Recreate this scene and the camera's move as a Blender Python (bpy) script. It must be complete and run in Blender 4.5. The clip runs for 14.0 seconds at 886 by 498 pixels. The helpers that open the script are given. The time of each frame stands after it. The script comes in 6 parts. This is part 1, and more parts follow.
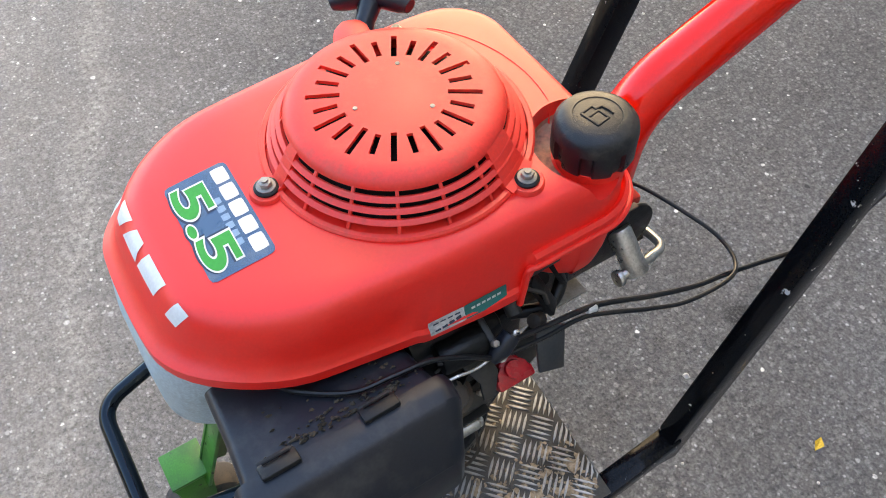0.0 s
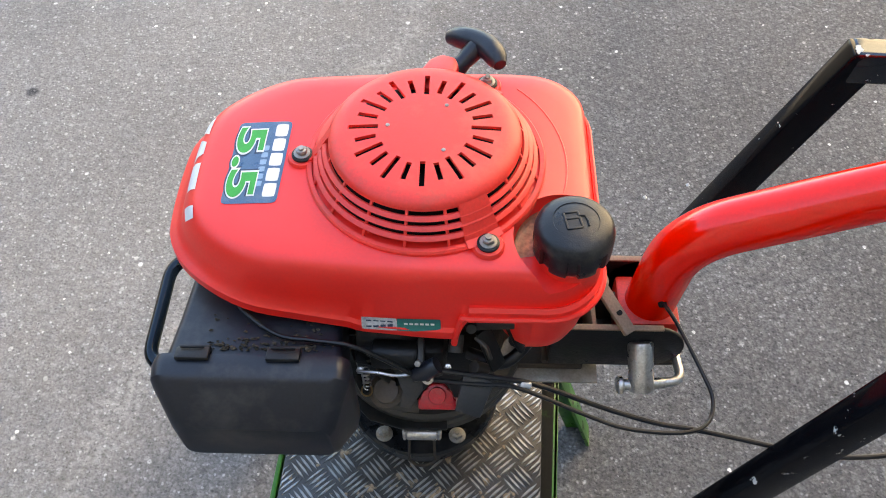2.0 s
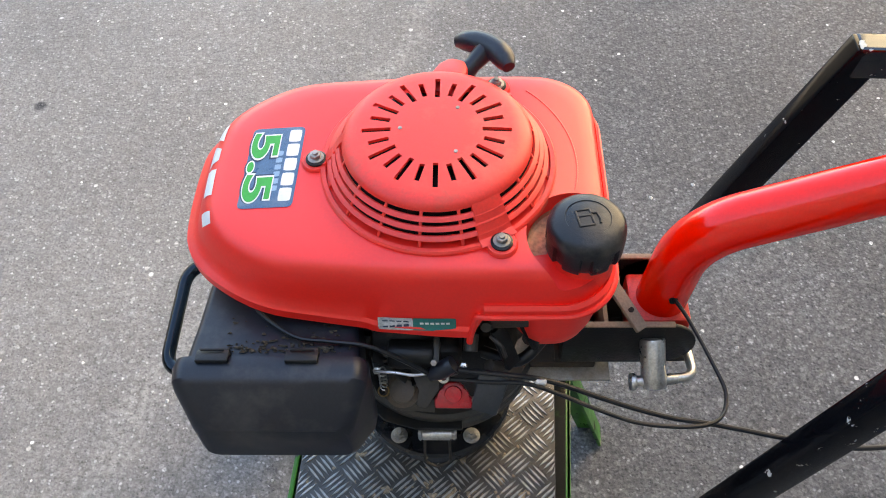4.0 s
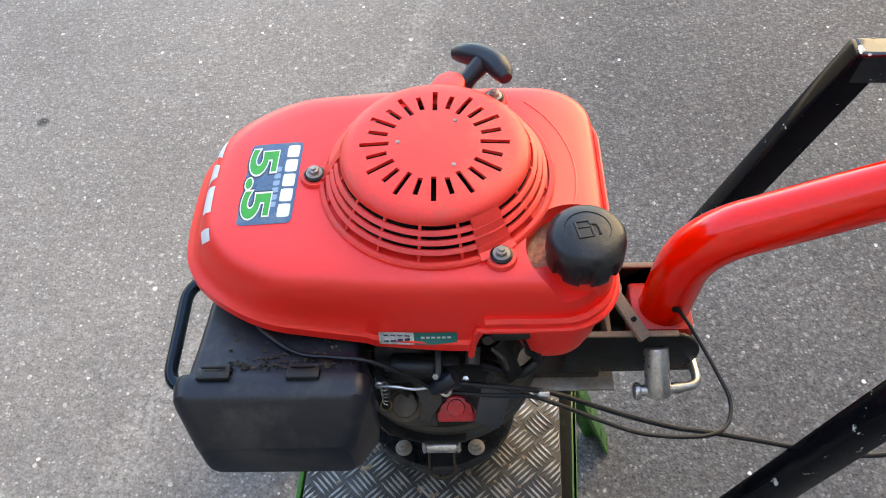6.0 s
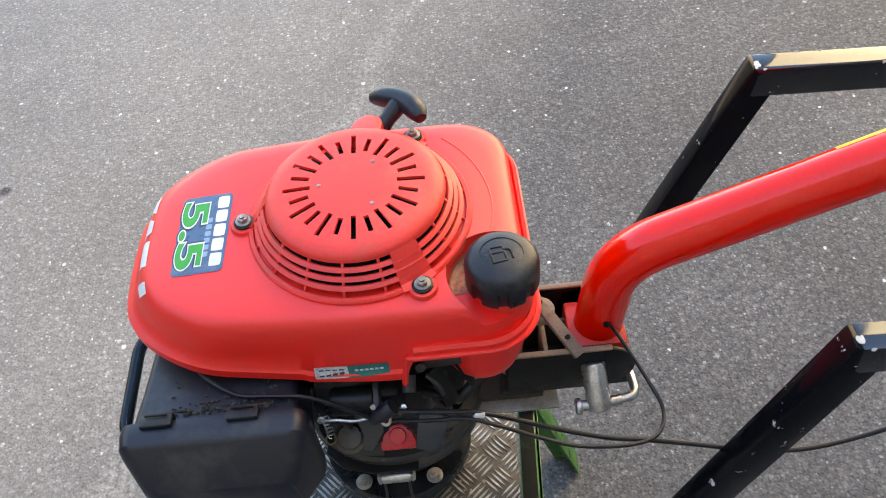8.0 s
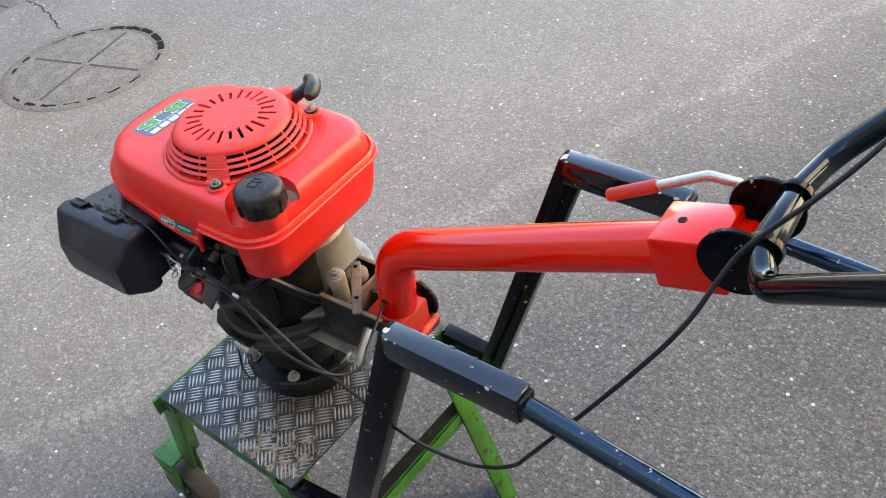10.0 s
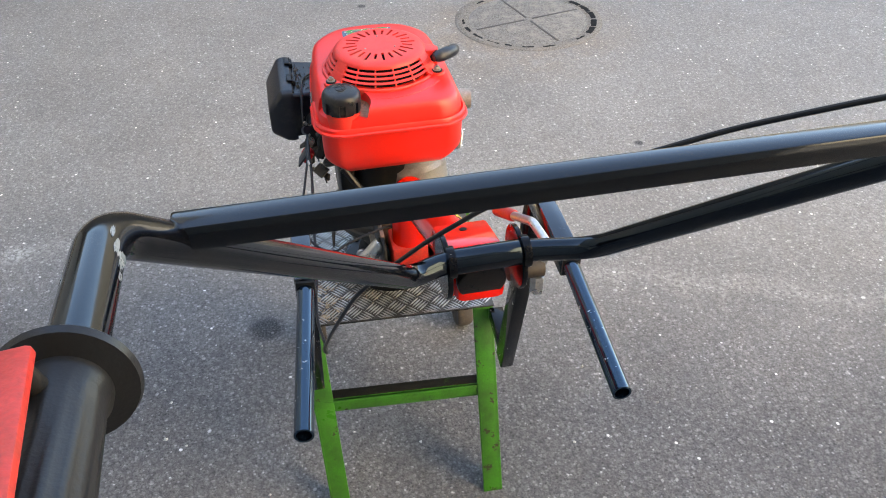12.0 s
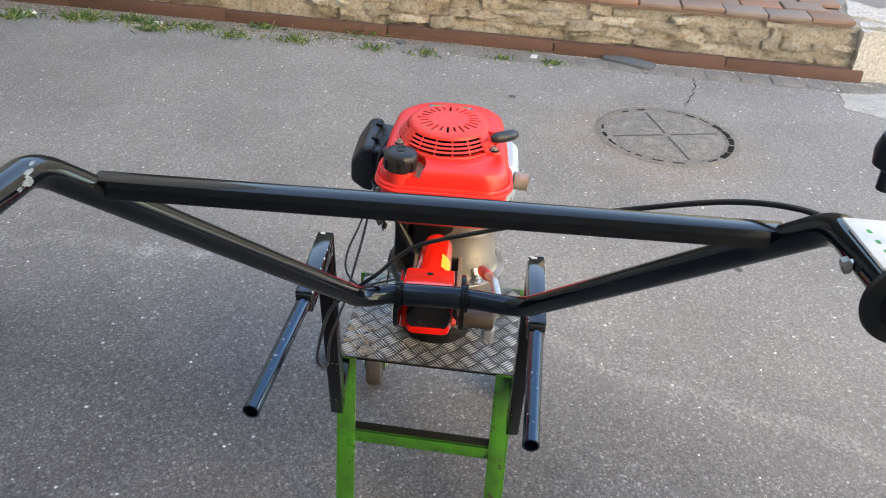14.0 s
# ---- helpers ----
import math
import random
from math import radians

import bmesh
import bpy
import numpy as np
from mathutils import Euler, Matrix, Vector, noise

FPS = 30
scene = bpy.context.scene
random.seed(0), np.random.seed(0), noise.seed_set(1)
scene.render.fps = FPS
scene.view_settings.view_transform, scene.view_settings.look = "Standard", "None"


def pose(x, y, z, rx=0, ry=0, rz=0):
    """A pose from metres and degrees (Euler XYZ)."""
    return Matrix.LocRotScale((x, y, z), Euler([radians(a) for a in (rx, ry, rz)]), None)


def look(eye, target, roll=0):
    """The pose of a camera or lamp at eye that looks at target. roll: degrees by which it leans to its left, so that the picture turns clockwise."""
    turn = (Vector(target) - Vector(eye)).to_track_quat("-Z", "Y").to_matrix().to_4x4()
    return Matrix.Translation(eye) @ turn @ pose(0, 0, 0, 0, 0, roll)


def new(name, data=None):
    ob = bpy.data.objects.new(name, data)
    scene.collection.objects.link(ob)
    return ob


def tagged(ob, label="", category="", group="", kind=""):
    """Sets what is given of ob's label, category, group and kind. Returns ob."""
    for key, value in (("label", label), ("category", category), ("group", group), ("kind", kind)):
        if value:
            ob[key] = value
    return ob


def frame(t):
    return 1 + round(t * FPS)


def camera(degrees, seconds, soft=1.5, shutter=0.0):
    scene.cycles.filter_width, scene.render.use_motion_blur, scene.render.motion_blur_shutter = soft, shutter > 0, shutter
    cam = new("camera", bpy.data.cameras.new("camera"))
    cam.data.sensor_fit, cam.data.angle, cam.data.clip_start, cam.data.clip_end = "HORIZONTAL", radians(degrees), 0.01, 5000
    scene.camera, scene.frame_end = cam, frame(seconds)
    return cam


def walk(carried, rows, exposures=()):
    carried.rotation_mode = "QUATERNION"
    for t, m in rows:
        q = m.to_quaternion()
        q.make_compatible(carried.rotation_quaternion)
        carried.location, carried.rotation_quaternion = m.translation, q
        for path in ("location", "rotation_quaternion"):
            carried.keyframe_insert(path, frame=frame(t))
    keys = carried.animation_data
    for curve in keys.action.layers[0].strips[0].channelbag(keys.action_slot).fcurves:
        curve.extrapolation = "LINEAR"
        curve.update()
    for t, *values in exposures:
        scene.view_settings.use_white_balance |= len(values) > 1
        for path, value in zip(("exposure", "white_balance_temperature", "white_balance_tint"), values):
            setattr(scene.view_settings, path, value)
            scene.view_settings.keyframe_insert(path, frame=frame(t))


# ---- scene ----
cam = camera(55.8, 14.0, soft=1.0)
PATH = [
    (0, (-0.2, -0.396, 1.388), (0.404, 0.607, -0.233), -1.2),
    (0.2, (-0.186, -0.398, 1.409), (0.28, 0.626, -0.245), -0.5),
    (0.5, (-0.126, -0.441, 1.429), (0.048, 0.688, -0.212), -2.4),
    (0.7, (-0.0762, -0.4544, 1.4488), (0.035, 0.661, -0.2074), 0.86),
    (1, (0.029, -0.492, 1.458), (0.053, 0.686, -0.159), 2.5),
    (1.5, (0.044, -0.494, 1.469), (0.014, 0.706, -0.131), 0.0),
    (2, (0.033, -0.495, 1.467), (-0.013, 0.693, -0.142), -0.8),
    (2.5, (0.028, -0.504, 1.469), (-0.026, 0.676, -0.145), -1.3),
    (3, (0.022, -0.511, 1.473), (-0.034, 0.672, -0.138), -2.1),
    (3.5, (0.023, -0.509, 1.473), (-0.032, 0.683, -0.133), -2.1),
    (4, (0.025, -0.506, 1.472), (-0.031, 0.695, -0.127), -2.3),
    (6.5, (0.03, -0.5, 1.474), (-0.039, 0.717, -0.111), -3.9),
    (7, (0.031, -0.504, 1.474), (-0.04, 0.718, -0.107), -4.1),
    (7.5, (0.039, -0.509, 1.481), (-0.038, 0.722, -0.093), -4.7),
    (8, (0.084, -0.526, 1.496), (0.056, 0.754, -0.041), -6.7),
    (8.3, (0.1722, -0.5596, 1.5047), (0.162, 0.7519, -0.0059), -5.26),
    (8.5, (0.25, -0.602, 1.506), (0.184, 0.78, 0.062), -3.1),
    (8.7, (0.308, -0.628, 1.516), (0.103, 0.747, 0.078), -4.2),
    (10.8, (1.101, -0.463, 1.551), (-0.131, 0.463, 0.277), -5.9),
    (11, (1.137, -0.41, 1.549), (-0.148, 0.451, 0.281), -5.1),
    (11.2, (1.169, -0.356, 1.553), (-0.168, 0.424, 0.287), -4.3),
    (11.5, (1.223, -0.31, 1.568), (-0.198, 0.314, 0.307), -4.5),
    (11.7, (1.277, -0.268, 1.57), (-0.2, 0.229, 0.317), -3.4),
    (11.8, (1.317, -0.237, 1.58), (-0.178, 0.204, 0.327), -1.6),
    (12, (1.378, -0.17, 1.59), (-0.165, 0.143, 0.357), -0.9),
    (12.3, (1.4226, -0.1044, 1.6006), (-0.1494, 0.0908, 0.3802), 0.46),
    (12.5, (1.439, -0.082, 1.604), (-0.145, 0.096, 0.395), 2.5),
    (13, (1.534, -0.011, 1.63), (-0.098, 0.07, 0.477), 4.4),
    (13.5, (1.577, 0.045, 1.633), (-0.093, 0.042, 0.532), 4.4),
    (14, (1.549, 0.044, 1.636), (-0.143, 0.001, 0.57), 3.8),
]
EXPOSURES = [(0.0, 3.40, 8000, 10), (8.5, 3.36, 8000, 10), (11.0, 3.42, 8000, 10), (12.2, 3.43, 8000, 10), (13.3, 3.30, 8000, 10), (14.0, 3.28, 8000, 10)]
walk(cam, [(t, look(eye, target, roll)) for t, eye, target, roll in PATH], EXPOSURES)
SKY, SUN = 0.10, 5.0

# ---- light ----
world = bpy.data.worlds.new("sky")
scene.world = world
world.use_nodes = True
wn = world.node_tree
sky = wn.nodes.new("ShaderNodeTexSky")
sky.sky_type, sky.sun_disc = "NISHITA", False
sky.sun_elevation, sky.sun_rotation = radians(38), radians(145)
sky.air_density, sky.dust_density, sky.ozone_density = 1.0, 0.8, 2.0
wn.links.new(sky.outputs[0], wn.nodes["Background"].inputs[0])
wn.nodes["Background"].inputs[1].default_value = SKY

sun_data = bpy.data.lights.new("sun", "SUN")
sun_data.energy, sun_data.angle, sun_data.color = SUN, radians(0.6), (1.0, 0.93, 0.82)
sun = new("sun", sun_data)
sun.matrix_world = look((2.5, -3.5, 3.4), (0, 0, 0))


# ---- materials ----
def nodes_of(name):
    m = bpy.data.materials.new(name)
    m.use_nodes = True
    return m, m.node_tree, m.node_tree.nodes["Principled BSDF"]


def coords(nt, scale=1.0):
    c = nt.nodes.new("ShaderNodeTexCoord")
    mp = nt.nodes.new("ShaderNodeMapping")
    mp.inputs["Scale"].default_value = (scale, scale, scale)
    nt.links.new(c.outputs["Object"], mp.inputs[0])
    return mp.outputs[0]


def noise_tex(nt, vec, scale, detail=4.0, rough=0.55):
    n = nt.nodes.new("ShaderNodeTexNoise")
    n.inputs["Scale"].default_value, n.inputs["Detail"].default_value, n.inputs["Roughness"].default_value = scale, detail, rough
    nt.links.new(vec, n.inputs["Vector"])
    return n.outputs["Fac"]


def ramp(nt, fac, stops):
    r = nt.nodes.new("ShaderNodeValToRGB")
    while len(r.color_ramp.elements) < len(stops):
        r.color_ramp.elements.new(0.5)
    for e, (p, c) in zip(r.color_ramp.elements, stops):
        e.position = p
        e.color = (c, c, c, 1) if isinstance(c, (int, float)) else (*c, 1)
    nt.links.new(fac, r.inputs[0])
    return r.outputs[0]


def mix(nt, fac, a, b, mode="MIX"):
    n = nt.nodes.new("ShaderNodeMix")
    n.data_type, n.blend_type = "RGBA", mode
    for sock, v in ((n.inputs[0], fac), (n.inputs[6], a), (n.inputs[7], b)):
        if isinstance(v, (int, float)):
            sock.default_value = v
        elif isinstance(v, tuple):
            sock.default_value = (*v, 1)
        else:
            nt.links.new(v, sock)
    return n.outputs[2]


def bump(nt, height, bsdf, strength=0.3, dist=0.001):
    b = nt.nodes.new("ShaderNodeBump")
    b.inputs["Strength"].default_value, b.inputs["Distance"].default_value = strength, dist
    nt.links.new(height, b.inputs["Height"])
    nt.links.new(b.outputs[0], bsdf.inputs["Normal"])


def surface(name, color, rough, metal=0.0, grain=400, grain_amt=0.08, dirt=None, dirt_amt=0.0, dirt_scale=14, wear=None, wear_amt=0.0,
            wear_scale=60, bump_amt=0.15, bump_scale=700, coat=0.0, spec=0.5, rough_var=0.1, tint=(1, 1, 1)):
    """A painted, plastic or metal surface with grain, dirt in patches and chips."""
    m, nt, b = nodes_of(name)
    v = coords(nt)
    g = noise_tex(nt, v, grain, 3)
    dark = tuple(c * (1 - 2 * grain_amt) for c in color)
    lite = tuple(min(1, c * (1 + 2 * grain_amt)) for c in color)
    col = ramp(nt, g, [(0.3, dark), (0.7, lite)])
    big = noise_tex(nt, v, dirt_scale, 6, 0.65)
    if dirt:
        lo = 0.72 - 0.5 * dirt_amt
        f = ramp(nt, big, [(lo, 0.0), (min(1.0, lo + 0.28), 0.85)])
        col = mix(nt, f, col, dirt)
    r = ramp(nt, big, [(0.3, max(0.02, rough - rough_var)), (0.75, min(1.0, rough + rough_var))])
    if wear:
        w = noise_tex(nt, v, wear_scale, 5, 0.7)
        lo = 0.8 - 0.3 * wear_amt
        f = ramp(nt, w, [(lo, 0.0), (lo + 0.02, 1.0)])
        col = mix(nt, f, col, wear)
        r = mix(nt, f, r, (0.6, 0.6, 0.6))
    nt.links.new(col, b.inputs["Base Color"])
    nt.links.new(r, b.inputs["Roughness"])
    b.inputs["Metallic"].default_value = metal
    b.inputs["Specular IOR Level"].default_value = spec
    b.inputs["Specular Tint"].default_value = (*tint, 1)
    b.inputs["Coat Tint"].default_value = (1, 1, 1, 1)
    b.inputs["Coat Weight"].default_value = coat
    b.inputs["Coat Roughness"].default_value = 0.15
    bump(nt, noise_tex(nt, v, bump_scale, 3), b, bump_amt, 0.0006)
    return m


M_RED_PLASTIC = surface("red_plastic", (0.95, 0.020, 0.012), 0.42, spec=0.72, dirt=(0.84, 0.075, 0.06), dirt_amt=0.24, dirt_scale=7, grain_amt=0.015, rough_var=0.05, bump_amt=0.04, bump_scale=900)
M_RED_DUSTY = surface("dusty_red_plastic", (0.88, 0.036, 0.024), 0.5, spec=0.6, dirt=(0.33, 0.11, 0.065), dirt_amt=0.40, dirt_scale=18, grain_amt=0.03, bump_amt=0.08)
M_RED_PAINT = surface("red_gloss_paint", (0.90, 0.010, 0.002), 0.11, grain_amt=0.02, dirt=(0.7, 0.02, 0.008), dirt_amt=0.2, dirt_scale=5, wear=(0.3, 0.12, 0.08), wear_amt=0.03, bump_amt=0.02, bump_scale=90, spec=0.55, rough_var=0.04)
M_RED_WORN = surface("worn_red_paint", (0.62, 0.03, 0.016), 0.4, dirt=(0.2, 0.07, 0.04), dirt_amt=0.45, dirt_scale=30, wear=(0.35, 0.16, 0.12), wear_amt=0.3, wear_scale=90)
M_RED_GRIP = surface("red_rubber_sleeve", (0.5, 0.03, 0.02), 0.45, dirt=(0.25, 0.05, 0.03), dirt_amt=0.3, dirt_scale=40)
M_BLACK_PLASTIC = surface("black_plastic", (0.0095, 0.0118, 0.0180), 0.38, spec=0.48, dirt=(0.105, 0.094, 0.083), dirt_amt=0.40, dirt_scale=9, wear=(0.10, 0.085, 0.07), wear_amt=0.22, wear_scale=70, bump_amt=0.15, bump_scale=1200, rough_var=0.12)
M_BLACK_DUSTY = surface("dusty_black_plastic", (0.012, 0.012, 0.0125), 0.45, spec=0.35, dirt=(0.10, 0.085, 0.068), dirt_amt=0.36, dirt_scale=25, bump_amt=0.3)
M_BLACK_PAINT = surface("black_gloss_paint", (0.004, 0.004, 0.005), 0.14, wear=(0.50, 0.49, 0.46), wear_amt=0.46, wear_scale=60, dirt=(0.012, 0.010, 0.009), dirt_amt=0.2, dirt_scale=18, bump_amt=0.05, bump_scale=120, spec=0.16)
# blue specular tints here put the sky's blue sheen into the black paints
M_BLACK_ARM = surface("sky_tinted_black_gloss_paint", (0.004, 0.009, 0.018), 0.14, wear=(0.50, 0.49, 0.46), wear_amt=0.48, wear_scale=70, dirt=(0.02, 0.02, 0.022), dirt_amt=0.2, dirt_scale=18, bump_amt=0.06, bump_scale=120, spec=1.0, tint=(0.45, 0.74, 1.0))
M_ARM_TOP = surface("worn_black_gloss_paint", (0.004, 0.0038, 0.0035), 0.13, wear=(0.55, 0.53, 0.48), wear_amt=0.46, wear_scale=70, dirt=(0.03, 0.024, 0.018), dirt_amt=0.3, dirt_scale=26, bump_amt=0.05, bump_scale=120, spec=1.0, tint=(0.86, 0.93, 1.0))
M_BRACE = surface("dusty_black_paint", (0.0045, 0.0042, 0.004), 0.15, wear=(0.3, 0.28, 0.25), wear_amt=0.12, wear_scale=60, dirt=(0.012, 0.011, 0.009), dirt_amt=0.24, dirt_scale=16, bump_amt=0.08, bump_scale=200, spec=0.5, tint=(0.8, 0.9, 1.0))
M_BLACK_TUBE = surface("black_tube_paint", (0.004, 0.004, 0.005), 0.10, wear=(0.4, 0.38, 0.34), wear_amt=0.10, wear_scale=30, dirt=(0.018, 0.015, 0.011), dirt_amt=0.16, dirt_scale=15, bump_amt=0.03, bump_scale=120, spec=0.45, tint=(0.6, 0.82, 1.0))
M_BLACK_CAST = surface("oily_black_iron", (0.007, 0.0065, 0.006), 0.45, spec=0.3, dirt=(0.045, 0.033, 0.022), dirt_amt=0.33, dirt_scale=26, bump_amt=0.5, bump_scale=350, rough_var=0.2)
M_GREASE = surface("dirty_brown_iron", (0.035, 0.025, 0.018), 0.65, dirt=(0.15, 0.105, 0.07), dirt_amt=0.42, dirt_scale=28, bump_amt=0.5, bump_scale=300)
M_ALLOY = surface("dirty_cast_aluminium", (0.36, 0.335, 0.30), 0.48, metal=0.35, dirt=(0.16, 0.115, 0.075), dirt_amt=0.55, dirt_scale=22, bump_amt=0.5, bump_scale=420)
M_CASE = surface("oily_cast_case", (0.27, 0.255, 0.235), 0.45, metal=0.5, dirt=(0.10, 0.08, 0.062), dirt_amt=0.5, dirt_scale=18, wear=(0.3, 0.23, 0.16), wear_amt=0.35, wear_scale=40, bump_amt=0.5, bump_scale=420)
M_SHIELD = surface("pale_heat_shield", (0.46, 0.57, 0.62), 0.5, metal=0.2, dirt=(0.22, 0.24, 0.23), dirt_amt=0.36, dirt_scale=24, bump_amt=0.3, bump_scale=200)
M_STEEL = surface("zinc_steel", (0.55, 0.54, 0.52), 0.33, metal=0.9, dirt=(0.2, 0.17, 0.13), dirt_amt=0.35, dirt_scale=60, bump_amt=0.2)
M_TAPE = surface("grey_black_tape", (0.030, 0.033, 0.037), 0.4, dirt=(0.08, 0.07, 0.06), dirt_amt=0.3, dirt_scale=50, bump_amt=0.3, bump_scale=200)
M_RUBBER = surface("black_rubber", (0.008, 0.008, 0.0085), 0.42, spec=0.4, dirt=(0.05, 0.045, 0.04), dirt_amt=0.25, dirt_scale=35, bump_amt=0.3, bump_scale=500)
M_TYRE = surface("grey_wheel_rubber", (0.06, 0.05, 0.045), 0.8, dirt=(0.15, 0.12, 0.09), dirt_amt=0.5, dirt_scale=30, bump_amt=0.5, bump_scale=300)
M_CABLE = surface("black_cable_sheath", (0.009, 0.009, 0.010), 0.38, spec=0.4, dirt=(0.04, 0.036, 0.032), dirt_amt=0.28, dirt_scale=40)
M_GREEN = surface("green_paint", (0.036, 0.185, 0.016), 0.36, dirt=(0.024, 0.06, 0.016), dirt_amt=0.56, dirt_scale=16, wear=(0.04, 0.034, 0.025), wear_amt=0.62, wear_scale=38, bump_amt=0.2, bump_scale=200)
M_GREEN_DARK = surface("worn_dark_rail", (0.012, 0.011, 0.008), 0.75, spec=0.15, dirt=(0.040, 0.11, 0.022), dirt_amt=0.30, dirt_scale=30, bump_amt=0.3, bump_scale=250)
M_PLATE = surface("checker_aluminium", (0.095, 0.090, 0.084), 0.46, metal=0.6, dirt=(0.045, 0.034, 0.024), dirt_amt=0.66, dirt_scale=11, bump_amt=0.25, bump_scale=500, rough_var=0.16)
M_TREAD = surface("worn_tread_aluminium", (0.56, 0.555, 0.54), 0.42, metal=0.7, dirt=(0.15, 0.12, 0.088), dirt_amt=0.54, dirt_scale=11, bump_amt=0.15)
M_MUD = surface("dry_mud", (0.32, 0.24, 0.16), 0.95, grain_amt=0.3, grain=180, dirt=(0.12, 0.085, 0.055), dirt_amt=0.45, dirt_scale=60, bump_amt=0.8, bump_scale=260)
M_STICKER_BLUE = surface("blue_sticker", (0.055, 0.12, 0.22), 0.35, grain=1500, grain_amt=0.2, dirt=(0.2, 0.24, 0.28), dirt_amt=0.35, dirt_scale=30, bump_amt=0.03)
M_WHITE = surface("white_print", (0.72, 0.72, 0.7), 0.4, grain_amt=0.03, dirt=(0.5, 0.45, 0.42), dirt_amt=0.3, dirt_scale=50, bump_amt=0.03)
M_NAVY = surface("navy_print", (0.02, 0.035, 0.07), 0.4, grain_amt=0.04, bump_amt=0.03)
M_LIGHT_BLUE = surface("light_blue_print", (0.24, 0.36, 0.5), 0.4, grain_amt=0.05, bump_amt=0.03)
M_GREEN_PRINT = surface("green_print", (0.02, 0.33, 0.035), 0.38, grain_amt=0.05, bump_amt=0.03)
M_TEAL = surface("teal_print", (0.01, 0.15, 0.13), 0.35, grain_amt=0.05, bump_amt=0.03)
M_SILVER = surface("silver_foil", (0.62, 0.62, 0.61), 0.35, metal=0.2, dirt=(0.10, 0.09, 0.085), dirt_amt=0.45, dirt_scale=160, bump_amt=0.05)
M_YELLOW = surface("yellow_sticker", (0.75, 0.48, 0.02), 0.4, grain_amt=0.04, bump_amt=0.03)
M_RED_CLEAR = surface("red_tap_plastic", (0.5, 0.012, 0.02), 0.3, dirt=(0.2, 0.05, 0.04), dirt_amt=0.35, dirt_scale=60)
M_RING_IRON = surface("dusty_grey_iron", (0.040, 0.036, 0.032), 0.5, spec=0.4, dirt=(0.10, 0.08, 0.06), dirt_amt=0.36, dirt_scale=22, bump_amt=0.4, bump_scale=300)
# near-black colour puts shade into holes, slots, cracks and under the cover
M_DARK = surface("interior_shade", (0.005, 0.0045, 0.0045), 0.7, spec=0.2, dirt=(0.04, 0.03, 0.02), dirt_amt=0.3, dirt_scale=30)
M_KERB = surface("brown_red_kerb", (0.13, 0.066, 0.047), 0.85, grain=220, grain_amt=0.12, dirt=(0.1, 0.065, 0.05), dirt_amt=0.45, dirt_scale=5, bump_amt=0.5, bump_scale=180)
M_SLATE = surface("grey_stone_piece", (0.12, 0.13, 0.14), 0.8, grain=150, grain_amt=0.15, bump_amt=0.5, bump_scale=150)
M_SETT = surface("grey_sett", (0.22, 0.205, 0.185), 0.88, grain=190, grain_amt=0.2, dirt=(0.13, 0.115, 0.1), dirt_amt=0.4, dirt_scale=12, bump_amt=0.6, bump_scale=150)
M_IRON = surface("rusty_cast_iron", (0.085, 0.075, 0.068), 0.75, metal=0.2, dirt=(0.17, 0.14, 0.11), dirt_amt=0.5, dirt_scale=14, bump_amt=0.5, bump_scale=200)
M_PLASTER = surface("rough_pale_plaster", (0.52, 0.48, 0.42), 0.95, grain=60, grain_amt=0.15, dirt=(0.34, 0.28, 0.2), dirt_amt=0.4, dirt_scale=8, bump_amt=1.0, bump_scale=70)
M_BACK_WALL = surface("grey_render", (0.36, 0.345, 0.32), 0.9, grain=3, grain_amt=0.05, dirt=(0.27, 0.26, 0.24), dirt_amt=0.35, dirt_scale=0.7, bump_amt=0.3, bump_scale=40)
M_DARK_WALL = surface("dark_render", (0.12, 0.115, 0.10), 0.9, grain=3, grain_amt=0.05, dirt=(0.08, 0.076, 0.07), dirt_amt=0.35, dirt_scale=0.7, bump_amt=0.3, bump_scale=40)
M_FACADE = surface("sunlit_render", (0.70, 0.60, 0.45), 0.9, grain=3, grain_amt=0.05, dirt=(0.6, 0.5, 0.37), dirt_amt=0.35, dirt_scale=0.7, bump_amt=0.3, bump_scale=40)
M_LITTER = surface("white_litter", (0.7, 0.7, 0.68), 0.6, grain_amt=0.05)
M_LEAF_YELLOW = surface("yellow_leaf", (0.6, 0.38, 0.03), 0.6, grain_amt=0.15)


